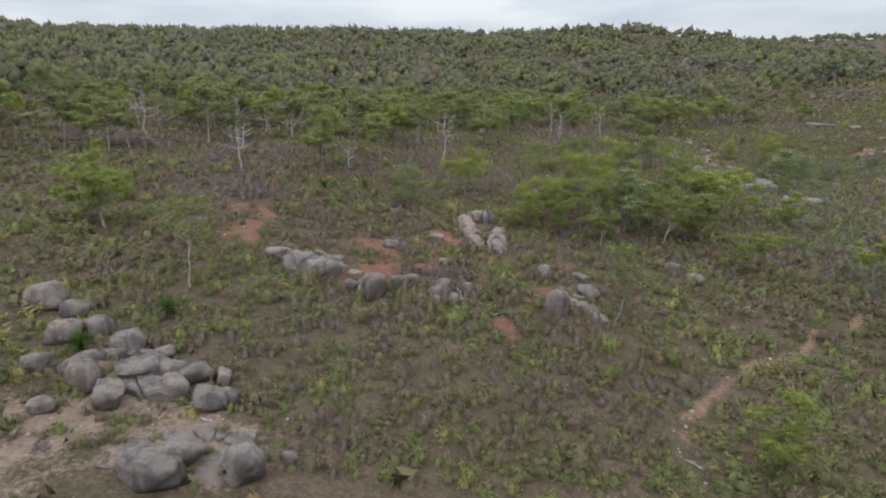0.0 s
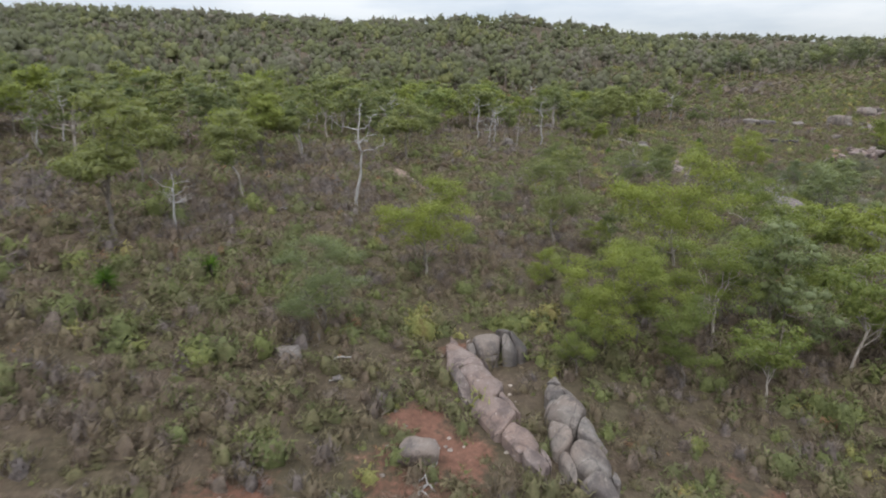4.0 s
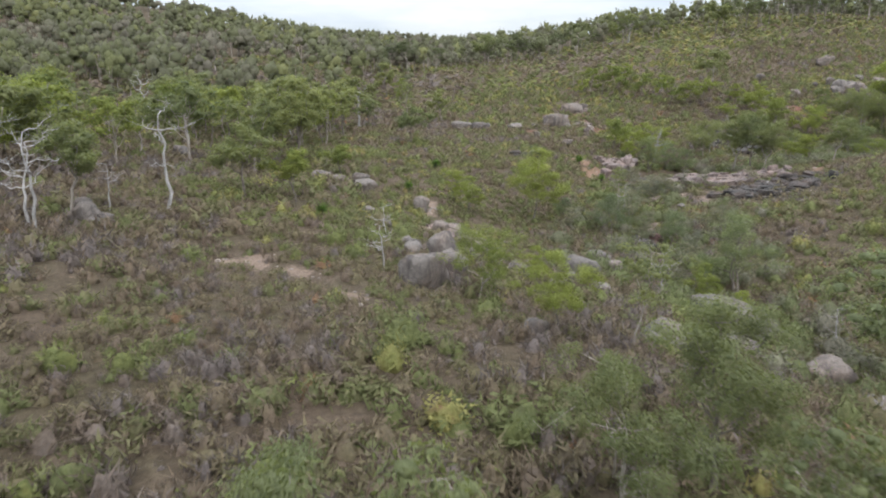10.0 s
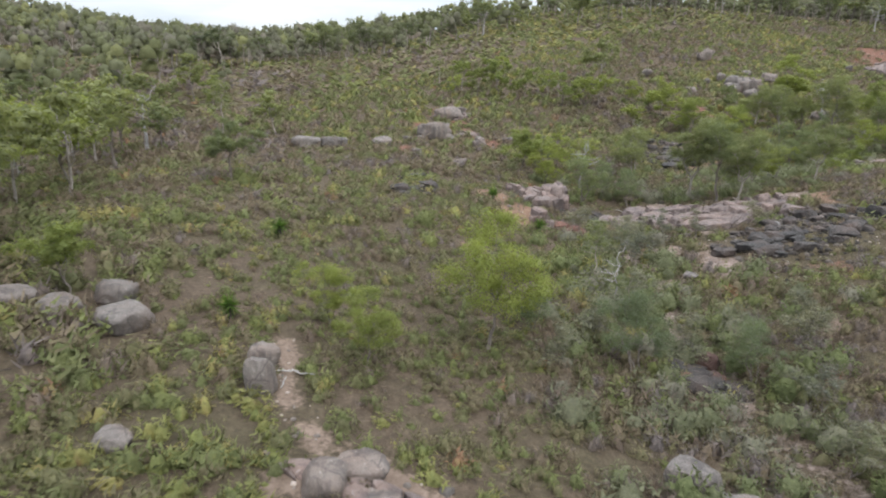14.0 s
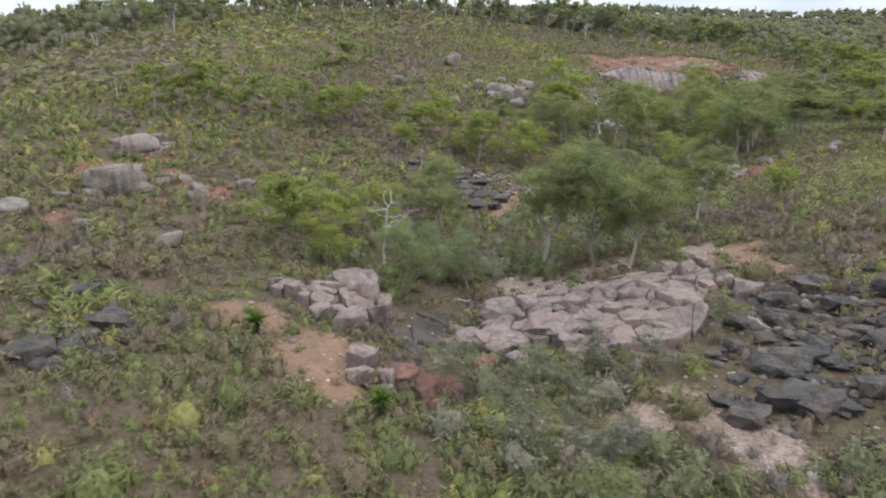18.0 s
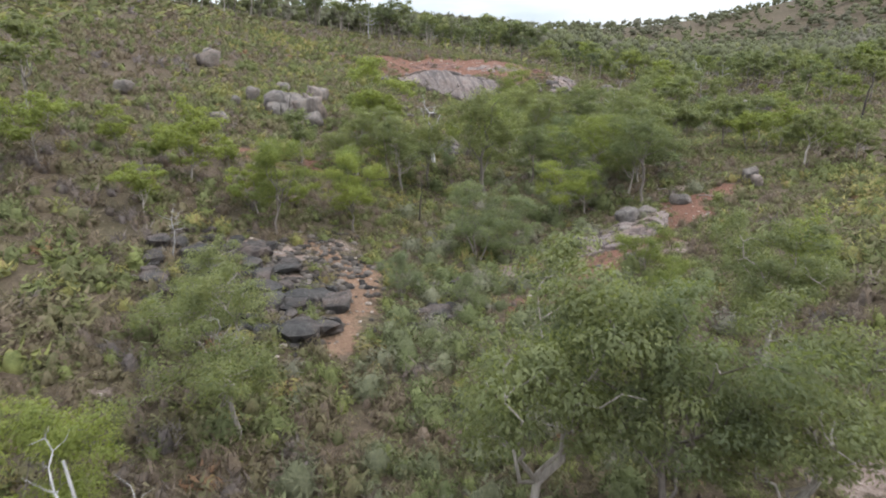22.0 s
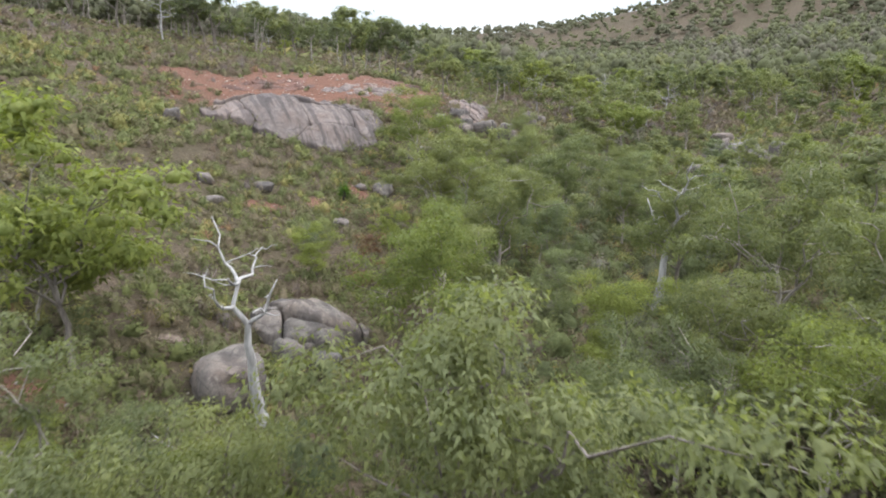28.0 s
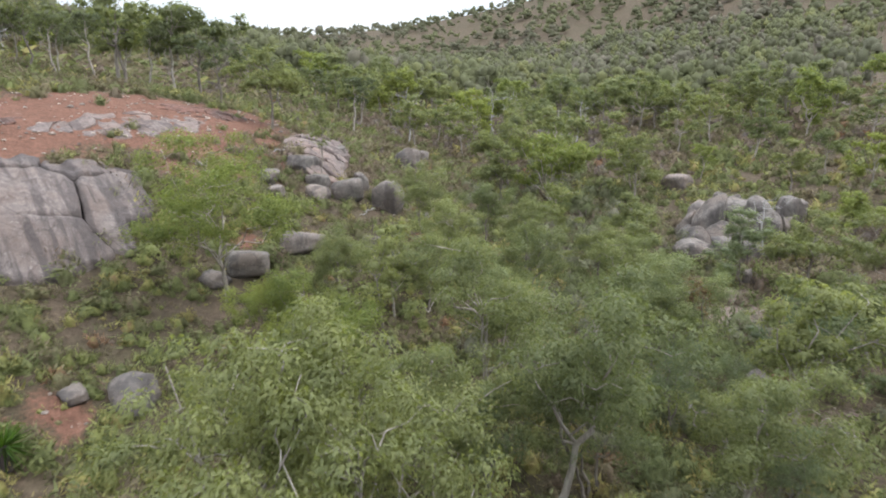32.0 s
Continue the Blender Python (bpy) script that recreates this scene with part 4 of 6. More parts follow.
crag("creek_bedrock", 109.8, 139.2, 7.8, 5.2, -62, 1.0, PINK_GRANITE, 101, 60, "broad pink granite bedrock, jointed into blocks above the creek", gap=0.015, step=0.3, edge=0.6, grain=(1.5, 0.7))
crag("creek_bedrock", 108.9, 156.3, 3.7, 2.1, 86, 1.1, PINK_GRANITE, 102, 22, "stepped granite ledge beside the dry creek", gap=0.015, step=0.4, edge=0.75, grain=(1.3, 0.75))
crag("creek_slab", 108.3, 150, 4.0, 2.5, -12, 0.2, BASALT, 103, 7, "dark water-stained rock slab in the creek bed", gap=0.012, step=0.16)
crag("rock_outcrop", 2.7, 65.8, 4.7, 0.95, 98, 0.8, PINK_GRANITE, 104, 7, "long pinkish granite whaleback along the ridge", gap=0.012, step=0.1, edge=0.45, grain=(1.5, 0.75))
crag("rock_outcrop", 5.4, 62.9, 3.8, 1.0, 82, 1.2, GRANITE, 134, 6, "long jointed grey granite whaleback along the ridge", gap=0.015, step=0.15, edge=0.45, grain=(1.4, 0.8))
crag("jointed_boulder", 4.1, 69.3, 1.5, 1.0, 10, 1.2, GRANITE, 135, 5, "jointed granite boulders at the head of the ridge", step=0.3)
crag("rock_pavement", -12.5, 28.3, 4.2, 2.2, 15, 0.25, GRANITE, 105, 12, "flat cracked grey rock pavement in gravel", step=0.15)
crag("rock_ledge", 151.5, 122, 6.0, 2.2, -62, 0.6, PINK_GRANITE, 106, 34, "sloping granite ledge beside red earth")
crag("rock_ledge", 128, 180, 6.0, 1.3, -48, 0.5, PINK_GRANITE, 107, 14, "low granite ledge in red earth")
crag("rock_ledge", 137, 185, 3.6, 1.6, -40, 0.7, PINK_GRANITE, 108, 10, "low granite ledge in red earth")
crag("rock_dome", 228.3, 116, 9.8, 5.6, 80, 2.1, STREAKED_GRANITE, 109, 9, "great smooth granite dome with dark vertical water streaks", gap=0.05, step=0.3, grooves=0.42, edge=0.3, grain=(0.8, 1.5))
crag("terrace_slab", 240, 116, 6.5, 2.6, 100, 0.22, RUST_ROCK, 140, 14, "low worn slabs of red rock on the terrace", step=0.1, grain=(1.6, 0.7))
crag("terrace_slab", 238, 104, 6.0, 2.4, 100, 0.25, PINK_GRANITE, 141, 14, "low worn granite slabs on the red terrace", step=0.12, grain=(1.6, 0.7))
crag("terrace_slab", 244, 96, 5.0, 2.2, 110, 0.22, RUST_ROCK, 142, 12, "low worn slabs of red rock on the terrace", step=0.1, grain=(1.5, 0.7))
crag("rock_ledge", 236, 90, 8, 2.6, -35, 1.2, PINK_GRANITE, 110, 30, "granite edge of the red terrace")

crag("jointed_boulder", -11.3, 52.6, 2.7, 1.7, 10, 1.5, GRANITE, 121, 9, "great jointed granite boulder split into blocks", step=0.25)
crag("jointed_boulder", -6, 49.6, 1.5, 1.1, 40, 1.2, GRANITE, 122, 5, "jointed granite boulder in the heath", step=0.3)
crag("jointed_boulder", 0.2, 49.4, 1.5, 1.1, -20, 1.1, GRANITE, 123, 5, "jointed granite boulder in the heath", step=0.3)
crag("jointed_boulder", 11.5, 52, 3.4, 1.1, 118, 0.7, GRANITE, 124, 7, "long granite whaleback along red earth", step=0.2)
crag("jointed_boulder", 211, 66.5, 4.6, 3.2, 60, 3.0, GRANITE, 125, 14, "tall pile of jointed granite boulders", step=0.9, edge=0.3)
crag("jointed_boulder", 190.5, 146.8, 3.8, 2.6, 120, 2.2, GRANITE, 126, 9, "pile of great rounded granite blocks on the hillside", step=0.5)
crag("jointed_boulder", 42, 127, 1.9, 1.6, 60, 1.5, GRANITE, 127, 4, "upright split granite boulder", step=0.4)
crag("rock_ledge", 56, 138.5, 3.6, 1.2, 100, 0.45, PINK_GRANITE, 128, 12, "pale broken rock ledge along sandy ground", step=0.25)
crag("jointed_boulder", 185.4, 128.1, 2.9, 1.9, 60, 1.5, GRANITE, 130, 4, "cluster of great dark granite boulders below a dead tree", step=0.4)
crag("jointed_boulder", -18, 34.5, 3.6, 2.0, -20, 0.9, GRANITE, 129, 12, "jointed granite boulders beside gravel", step=0.4)

# dark stony scree on both banks
for cx, cy, rx, ry, n, turn in ((105, 129, 10, 4.2, 108, -35), (146, 152, 8.5, 5.2, 112, 25), (96.5, 165, 3.2, 2.2, 24, 0), (78, 132.3, 4.5, 1.6, 24, 30), (103, 170, 3, 1.5, 10, 0), (143, 140, 5, 1.6, 22, -30)):
    for _ in range(n):
        a, r = rocks.uniform(0, 2 * math.pi), math.sqrt(rocks.random())
        u, v = rx * r * math.cos(a), ry * r * math.sin(a)
        c, s = math.cos(radians(turn)), math.sin(radians(turn))
        w = rocks.uniform(0.5, 1.2) if rocks.random() < 0.66 else rocks.uniform(1.1, 2.4)
        set_rock(ANGULAR, cx + u * c - v * s, cy + u * s + v * c, w, w * rocks.uniform(0.22, 0.45), "dark_rock", "angular dark rock lying in loose scree", "dark scree rocks", w * rocks.uniform(0.6, 1.0))
for x, y, w, t, d in ((108.7, 153.8, 1.6, 2.3, 1.3), (108.2, 152.7, 0.9, 1.5, 0.9), (100.4, 152.3, 1.4, 1.3, 1.2), (100, 151, 1.1, 1.0, 1.0), (106.4, 147.2, 2.2, 1.1, 1.5), (105.6, 144.6, 1.5, 0.9, 1.1), (104.6, 140.2, 1.1, 1.2, 0.9), (113.4, 133.6, 1.3, 1.4, 1.1), (114.6, 135.2, 1.2, 1.0, 1.0), (111.6, 131.8, 1.6, 1.0, 1.2)):
    set_rock(BLOCKY, x, y, w, t, "granite_block", "blocky pinkish granite rock, jointed and weathered", "granite blocks", d)
for x, y, w, t in ((101.5, 150.5, 2.4, 0.9), (100.4, 148.6, 2.2, 0.9), (102.5, 149, 1.6, 0.6), (103.6, 146.4, 1.4, 0.8), (79.8, 132.6, 1.5, 0.9), (78.2, 131.6, 1.4, 0.6), (77, 133, 1.3, 0.5)):
    set_rock(RUSTY, x, y, w, t, "rust_rock", "rust-red rock block in the dark creek bed", "rust creek rocks")

# ---- trees ----


def tube(points, radii, sides=6):
    """A tapering limb along a line of points: vertices and faces."""
    pts = [Vector(p) for p in points]
    verts, faces = [], []
    for i, p in enumerate(pts):
        d = (pts[min(i + 1, len(pts) - 1)] - pts[max(i - 1, 0)]).normalized()
        a = d.cross(Vector((0.31, 0.95, 0.05))).normalized()
        b = d.cross(a)
        for k in range(sides):
            t = 2 * math.pi * k / sides
            verts.append(p + (a * math.cos(t) + b * math.sin(t)) * radii[i])
    for i in range(len(pts) - 1):
        for k in range(sides):
            q = (k + 1) % sides
            faces.append((i * sides + k, i * sides + q, (i + 1) * sides + q, (i + 1) * sides + k))
    faces.append(tuple(range((len(pts) - 1) * sides, len(pts) * sides)))
    return verts, faces


def join(pieces):
    verts, faces = [], []
    for v, f in pieces:
        o = len(verts)
        verts += [tuple(p) for p in v]
        faces += [tuple(i + o for i in q) for q in f]
    return verts, faces


def bent(rng, start, end, n, wobble):
    s, e = Vector(start), Vector(end)
    size = (e - s).length
    return [s.lerp(e, i / n) + Vector(rng.normal(0, wobble * size * (0 if i in (0, n) else 1), 3)) for i in range(n + 1)]


def leaves(rng, centres, sizes, per, length, width, droop, flat=0.62):
    """Leaf sprays in tufts round the given centres, lying along each tuft's surface, and their soft normals."""
    C, R = np.repeat(np.array(centres), per, 0), np.repeat(np.array(sizes), per)[:, None]
    n = len(C)
    d = rng.normal(size=(n, 3)) + np.array([0, 0, 0.35])
    d /= np.linalg.norm(d, axis=1)[:, None]
    lumps = 1 + 0.22 * np.sin(5 * d[:, :1] + C[:, :1] * 7) * np.sin(4 * d[:, 1:2] + C[:, 1:2] * 5)
    P = C + d * R * lumps * rng.uniform(0.12, 1.0, (n, 1)) ** 0.5 * np.array([1, 1, flat])
    face = d + np.array([0, 0, 0.3]) + rng.normal(0, 0.5, (n, 3))
    face /= np.linalg.norm(face, axis=1)[:, None]
    axis = rng.normal(0, 0.7, (n, 3)) + d * np.array([1, 1, 0]) + np.array([0, 0, -droop])
    axis -= face * np.sum(axis * face, 1)[:, None]
    axis /= np.linalg.norm(axis, axis=1)[:, None]
    side = np.cross(axis, face)
    L = length * rng.uniform(0.6, 1.3, (n, 1))
    return np.stack([P - side * L * width, P + side * L * width, P + axis * L], 1), d + 0.75 * face


def core(seed, around, wide, tall, elevations=(0.0, 0.72)):
    """The dense inside of a bush or leaf clump: a lumpy rounded mound as vertices, faces and normals."""
    rng = np.random.RandomState(seed + 900)
    rings = []
    for k, e in enumerate(elevations):
        a = np.arange(around) * 2 * math.pi / around + k * math.pi / around + rng.normal(0, 0.1, around)
        r = wide * math.cos(e) * rng.uniform(0.78, 1.15, around)
        rings.append(np.stack([r * np.cos(a), r * np.sin(a), tall * math.sin(e) * rng.uniform(0.85, 1.12, around)], 1))
    verts, faces, top = np.concatenate(rings + [np.array([[0, 0, tall * rng.uniform(0.9, 1.1)]])]), [], around * len(rings)
    for i in range(len(rings)):
        for k in range(around):
            q = (k + 1) % around
            lo, up = i * around, (i + 1) * around
            faces += [(lo + k, lo + q, top)] if i == len(rings) - 1 else [(lo + k, lo + q, up + k), (lo + q, up + q, up + k)]
    return verts, np.array(faces), verts / np.array([wide, wide, tall]) + np.array([0, 0, 0.15])


def gathered(pieces):
    """Several clumps as one: vertices, faces, normals and a level tone."""
    verts, faces, round_off, o = [], [], [], 0
    for v, f, q in pieces:
        verts.append(v)
        faces.append(f + o)
        round_off.append(q)
        o += len(v)
    return np.concatenate(verts), np.concatenate(faces), np.concatenate(round_off), np.zeros(o)


BALL = (-0.75, -0.1, 0.62)


def make_tree(kind, seed, bark, leaf, tall=8.0, fork=0.42, wide=0.33, limbs=5, tufts=34, per=85, length=0.24, width=0.17, droop=0.7, girth=0.15, tuft=1.04, stems=1, low=0.32, twigs=4, dense=0.28, around=5):
    """A tree of that height: trunk, limbs and crown under one empty."""
    rng = np.random.RandomState(seed)
    root = new(kind)
    tips = []
    for s in range(stems):
        base = Vector((rng.normal(0, 0.25), rng.normal(0, 0.25), -0.25)) if stems > 1 else Vector((0, 0, -0.3))
        top = Vector((rng.normal(0, 0.06 * tall) * (1.8 if stems > 1 else 1), rng.normal(0, 0.06 * tall) * (1.8 if stems > 1 else 1), tall * fork * rng.uniform(0.9, 1.1)))
        line = bent(rng, base, top, 5, 0.025)
        g = girth / math.sqrt(stems)
        part("trunk", mesh_of("trunk", *tube(line, [g * (1.35 if i == 0 else 1 - 0.09 * i) for i in range(6)], 7), bark, True), root)
        count = max(2, limbs // stems)
        a0 = rng.uniform(0, 6.3)
        for k in range(count):
            a = a0 + 2 * math.pi * k / count + rng.normal(0, 0.35)
            lead = k == 0
            out = tall * wide * (0.25 if lead else rng.uniform(0.55, 1.0))
            end = Vector((top.x + out * math.cos(a), top.y + out * math.sin(a), tall * (0.9 if lead else rng.uniform(low + 0.08, 0.88))))
            start = line[-1] if k < 3 else line[rng.randint(3, 5)]
            main = bent(rng, start, end, 5, 0.06)
            pieces = [tube(main, [g * 0.46 * (1 - 0.16 * i) for i in range(6)], 4)]
            tips.append(main[-1])
            for _ in range(twigs):
                i = rng.randint(2, 6)
                s0 = main[i]
                e0 = s0 + Vector((rng.normal(0, 1), rng.normal(0, 1), rng.uniform(0.0, 0.9))) * tall * 0.10
                pieces.append(tube(bent(rng, s0, e0, 3, 0.08), [g * 0.22, g * 0.17, g * 0.12, g * 0.06], 3))
                tips.append(e0)
            part("limb", mesh_of("limb", *join(pieces), bark, True), root)
    centres, sizes = [], []
    for k in range(tufts):
        t = tips[k % len(tips)]
        j = rng.normal(0, 0.055 * tall, 3)
        centres.append((t.x + j[0], t.y + j[1], min(tall * 0.985, max(tall * low * 0.8, t.z + j[2] * 0.8))))
        sizes.append(tuft * rng.uniform(0.65, 1.25) * tall / 8)
    foliage, soft = leaves(rng, centres, sizes, per, length, width, droop)
    middle = np.mean(centres, 0) - np.array([0, 0, 0.15 * tall])
    out = foliage.mean(1) - middle
    soft = soft + 0.6 * out / np.linalg.norm(out, axis=1)[:, None]
    clumps = []
    for k, (q, r) in enumerate(zip(centres, sizes)):
        v, f, u = core(seed * 50 + k, around, dense * r, dense * 0.6 * r, BALL)
        clumps.append((v + np.array(q), f, u))
    part("crown", triangles("crown", foliage, soft, leaf, solid=gathered(clumps)), root)
    return root


def dead_tree(kind, seed, wood, tall=8.0, limbs=6, girth=0.14, spread_out=0.28, twigs=7, sweep=0.0, first=4):
    """A bare tree: a bleached trunk and crooked limbs."""
    rng = np.random.RandomState(seed)
    root = new(kind)
    top = Vector((rng.normal(0, 0.05 * tall), rng.normal(0, 0.05 * tall), tall * rng.uniform(0.72, 0.9)))
    line = bent(rng, (0, 0, -0.3), top, 8, 0.018)
    part("trunk", mesh_of("trunk", *tube(line, [girth * (1.3 if i == 0 else 1 - 0.095 * i) for i in range(9)], 8), wood, True), root)
    for k in range(limbs):
        i = rng.randint(first, 9)
        a = 2.4 * k + rng.normal(0, 0.4)
        out, up = tall * spread_out * rng.uniform(0.45, 1.1), tall * (rng.uniform(0.0, 0.22) + sweep)
        elbow = line[i] + Vector((math.cos(a) * out * 0.55, math.sin(a) * out * 0.55, up * 0.25))
        end = line[i] + Vector((math.cos(a) * out, math.sin(a) * out, up))
        main = bent(rng, line[i], elbow, 3, 0.07) + bent(rng, elbow, end, 3, 0.09)[1:]
        g = girth * (0.56 - 0.035 * i)
        pieces = [tube(main, [g * (1 - 0.12 * j) for j in range(len(main))], 6)]
        for _ in range(twigs):
            s0 = main[rng.randint(2, len(main))]
            e0 = s0 + Vector((rng.normal(0, 1), rng.normal(0, 1), rng.uniform(-0.1, 1.1))) * tall * 0.065
            pieces.append(tube(bent(rng, s0, e0, 3, 0.1), [g * 0.4, g * 0.3, g * 0.2, g * 0.08], 4))
        part("limb", mesh_of("limb", *join(pieces), wood, True), root)
    return root


plants = random.Random(8)


def stock_of(kind, seed, barks, leaf, shapes, fine, **more):
    """Variants of one kind of tree: finely leaved ones, or coarser ones for the distance."""
    tufts, per, length, width = fine
    return [make_tree(kind, seed + i, barks[i % len(barks)], leaf, fork=f, wide=w, limbs=n, tufts=tufts, per=per, length=length, width=width, **more) for i, (f, w, n) in enumerate(shapes)]


BARKS = (PALE_BARK, GREY_BARK)
GUM_SHAPES = ((0.46, 0.30, 6), (0.5, 0.34, 7), (0.42, 0.36, 7), (0.48, 0.28, 6), (0.44, 0.40, 8))
YOUNG_SHAPES = ((0.36, 0.32, 6), (0.34, 0.38, 7), (0.42, 0.30, 6), (0.36, 0.42, 8))
PAPER_SHAPES = ((0.3, 0.42, 9), (0.3, 0.48, 9), (0.28, 0.40, 9))
GUM_FORM, YOUNG_FORM, PAPER_FORM = dict(low=0.36, tuft=0.80), dict(low=0.28, tuft=0.84, girth=0.12), dict(droop=0.3, stems=3, low=0.2, tuft=0.92, girth=0.2)
STOCK = {
    "gum": stock_of("gum_tree", 200, BARKS, GUM_LEAF, GUM_SHAPES, (76, 250, 0.135, 0.22), dense=0.16, **GUM_FORM),
    "young": stock_of("young_gum_tree", 230, BARKS[::-1], YOUNG_LEAF, YOUNG_SHAPES, (76, 240, 0.14, 0.22), dense=0.16, **YOUNG_FORM),
    "paper": stock_of("paperbark_tree", 250, BARKS[1:], PAPER_LEAF, PAPER_SHAPES, (78, 240, 0.14, 0.19), dense=0.16, **PAPER_FORM),
    "gum_mid": stock_of("gum_tree", 200, BARKS, GUM_LEAF, GUM_SHAPES, (66, 84, 0.27, 0.21), twigs=3, around=4, dense=0.36, **GUM_FORM),
    "young_mid": stock_of("young_gum_tree", 230, BARKS[::-1], YOUNG_LEAF, YOUNG_SHAPES, (66, 84, 0.27, 0.21), twigs=3, around=4, dense=0.36, **YOUNG_FORM),
    "paper_mid": stock_of("paperbark_tree", 250, BARKS[1:], PAPER_LEAF, PAPER_SHAPES, (66, 86, 0.26, 0.19), twigs=3, around=4, dense=0.4, **PAPER_FORM),
    "gum_far": stock_of("gum_tree", 340, BARKS, GUM_LEAF, GUM_SHAPES, (50, 38, 0.36, 0.24), twigs=1, around=4, dense=0.42, **GUM_FORM),
    "young_far": stock_of("young_gum_tree", 350, BARKS, YOUNG_LEAF, YOUNG_SHAPES, (50, 38, 0.36, 0.24), twigs=1, around=4, dense=0.42, **YOUNG_FORM),
    "paper_far": stock_of("paperbark_tree", 360, BARKS[1:], PAPER_LEAF, PAPER_SHAPES, (44, 38, 0.34, 0.20), twigs=1, around=4, dense=0.45, **PAPER_FORM),
    "tall": stock_of("tall_gum_tree", 370, BARKS, CREST_LEAF, ((0.55, 0.24, 6), (0.5, 0.28, 7), (0.6, 0.22, 5), (0.52, 0.32, 7)), (34, 44, 0.30, 0.2), twigs=2, around=4, low=0.5, tuft=0.66, dense=0.3, girth=0.13),
    "sapling": stock_of("sapling", 270, BARKS, GUM_LEAF, ((0.55, 0.22, 4), (0.6, 0.26, 4), (0.5, 0.24, 5)), (28, 90, 0.2, 0.2), girth=0.10, tuft=0.8, dense=0.3),
    "rusty": stock_of("rusty_shrub", 280, BARKS[1:], RUST_LEAF, ((0.25, 0.5, 8),), (44, 90, 0.2, 0.28), stems=3, low=0.2, tuft=1.4, girth=0.18),
    "grey": stock_of("grey_shrub", 290, BARKS[1:], GREY_LEAF, ((0.25, 0.5, 9), (0.3, 0.44, 9)), (40, 130, 0.30, 0.09), stems=3, low=0.15, tuft=1.2, girth=0.16, dense=0.3),
    "dead": [dead_tree("dead_tree", 300 + i, DEAD_WOOD, limbs=n, spread_out=s) for i, (n, s) in enumerate(((6, 0.26), (8, 0.34), (5, 0.2), (9, 0.42), (7, 0.3)))] + [dead_tree("dead_tree", 333, DEAD_WOOD, limbs=5, spread_out=0.3, girth=0.27, twigs=3, sweep=0.05, first=5)],
    "burnt": [dead_tree("burnt_tree", 320 + i, BURNT_WOOD, limbs=3, spread_out=0.18, girth=0.2, twigs=2) for i in range(2)],
}
LABELS = {
    "gum": ("gum tree with olive-green leaves and forked trunk", "gum trees"),
    "tall": ("tall open gum tree with bare trunk on the crest", "crest trees"),
    "young": ("young gum tree with bright yellow-green leaves", "young gum trees"),
    "paper": ("bushy grey-green paperbark tree with many stems", "paperbark trees"),
    "sapling": ("thin sparse sapling with pale trunk", "saplings"),
    "rusty": ("low bushy shrub with rust-orange leaves", "rusty shrubs"),
    "grey": ("twiggy silver-grey shrub in the stony creek bed", "grey shrubs"),
    "dead": ("bleached bare dead tree with crooked limbs", "dead trees"),
    "burnt": ("charred black leaning tree trunk", "burnt trees"),
}
used = set()
CORRIDOR = [(-4, 30), (-3, 60), (10, 88), (34, 112), (58, 130), (85, 145), (115, 146), (150, 136), (190, 116), (220, 95)]


def plant(kind, x, y, tall, which=None, turn=None, lean=0.0):
    away = float(line_distance(x, y, CORRIDOR))
    grade = "" if kind not in ("gum", "young", "paper") or away < 15 else "_mid" if away < 34 else "_far"
    stock = STOCK[kind + grade]
    i = plants.randrange(len(stock)) if which is None else which
    k = tall / 8.0
    m = pose(x, y, z_at(x, y), lean, 0, plants.uniform(0, 360) if turn is None else turn) @ Matrix.Diagonal((k, k, k, 1))
    if (kind + grade, i) in used:
        ob = copy_thing(stock[i], m)
        ob.scale = (k, k, k)
        ob.matrix_basis = m
    else:
        used.add((kind + grade, i))
        ob = stock[i]
        ob.matrix_basis = m
    return tagged(ob, LABELS[kind][0], "tree", LABELS[kind][1])


for x, y, h in GUMS_A + GUMS_B + GUMS_C + GUMS_D:
    plant("tall" if x > 244 and y > 74 else "gum", x, y, max(h, 4.5))
for x, y, h in YOUNG_GUMS_A + YOUNG_GUMS_B + YOUNG_GUMS_C:
    plant("young", x, y, max(h, 2.6))
for x, y, h in PAPERBARKS_A + PAPERBARKS_B:
    plant("paper", x, y, max(h, 2.4))
for x, y, h in SAPLINGS:
    plant("sapling", x, y, h)
for x, y, h in RUSTY_SHRUBS:
    plant("rusty", x, y, h)
for x, y, h in GREY_SHRUBS:
    plant("grey", x, y, max(h, 2.0))
for x, y, h in DEAD_TREES:
    stout = h > 5.5 and x > 170 and float(line_distance(x, y, CORRIDOR)) < 12
    plant("dead", x, y, h, 5 if stout else plants.randrange(5))
for x, y, h in BURNT_TREES:
    plant("burnt", x, y, h, lean=9)

# ---- far woods and heath, too many to count ----
STANDING = np.array([(x, y) for x, y, h in GUMS_A + GUMS_B + GUMS_C + GUMS_D + YOUNG_GUMS_A + YOUNG_GUMS_B + YOUNG_GUMS_C + PAPERBARKS_A + PAPERBARKS_B])
ROCKY = np.array([(x, y, w) for x, y, w, h in BOULDERS_A + BOULDERS_B + BOULDERS_C + BOULDERS_D + BOULDERS_E + BOULDERS_F + BOULDERS_G + BOULDERS_H + BOULDERS_I])


SEEN = [(-26, 28), (30, 28), (48, 58), (62, 82), (90, 95), (132, 108), (156, 94), (186, 58), (216, 10), (260, -140), (330, -500), (1500, -500), (1500, 1500), (-1035, 1500)]


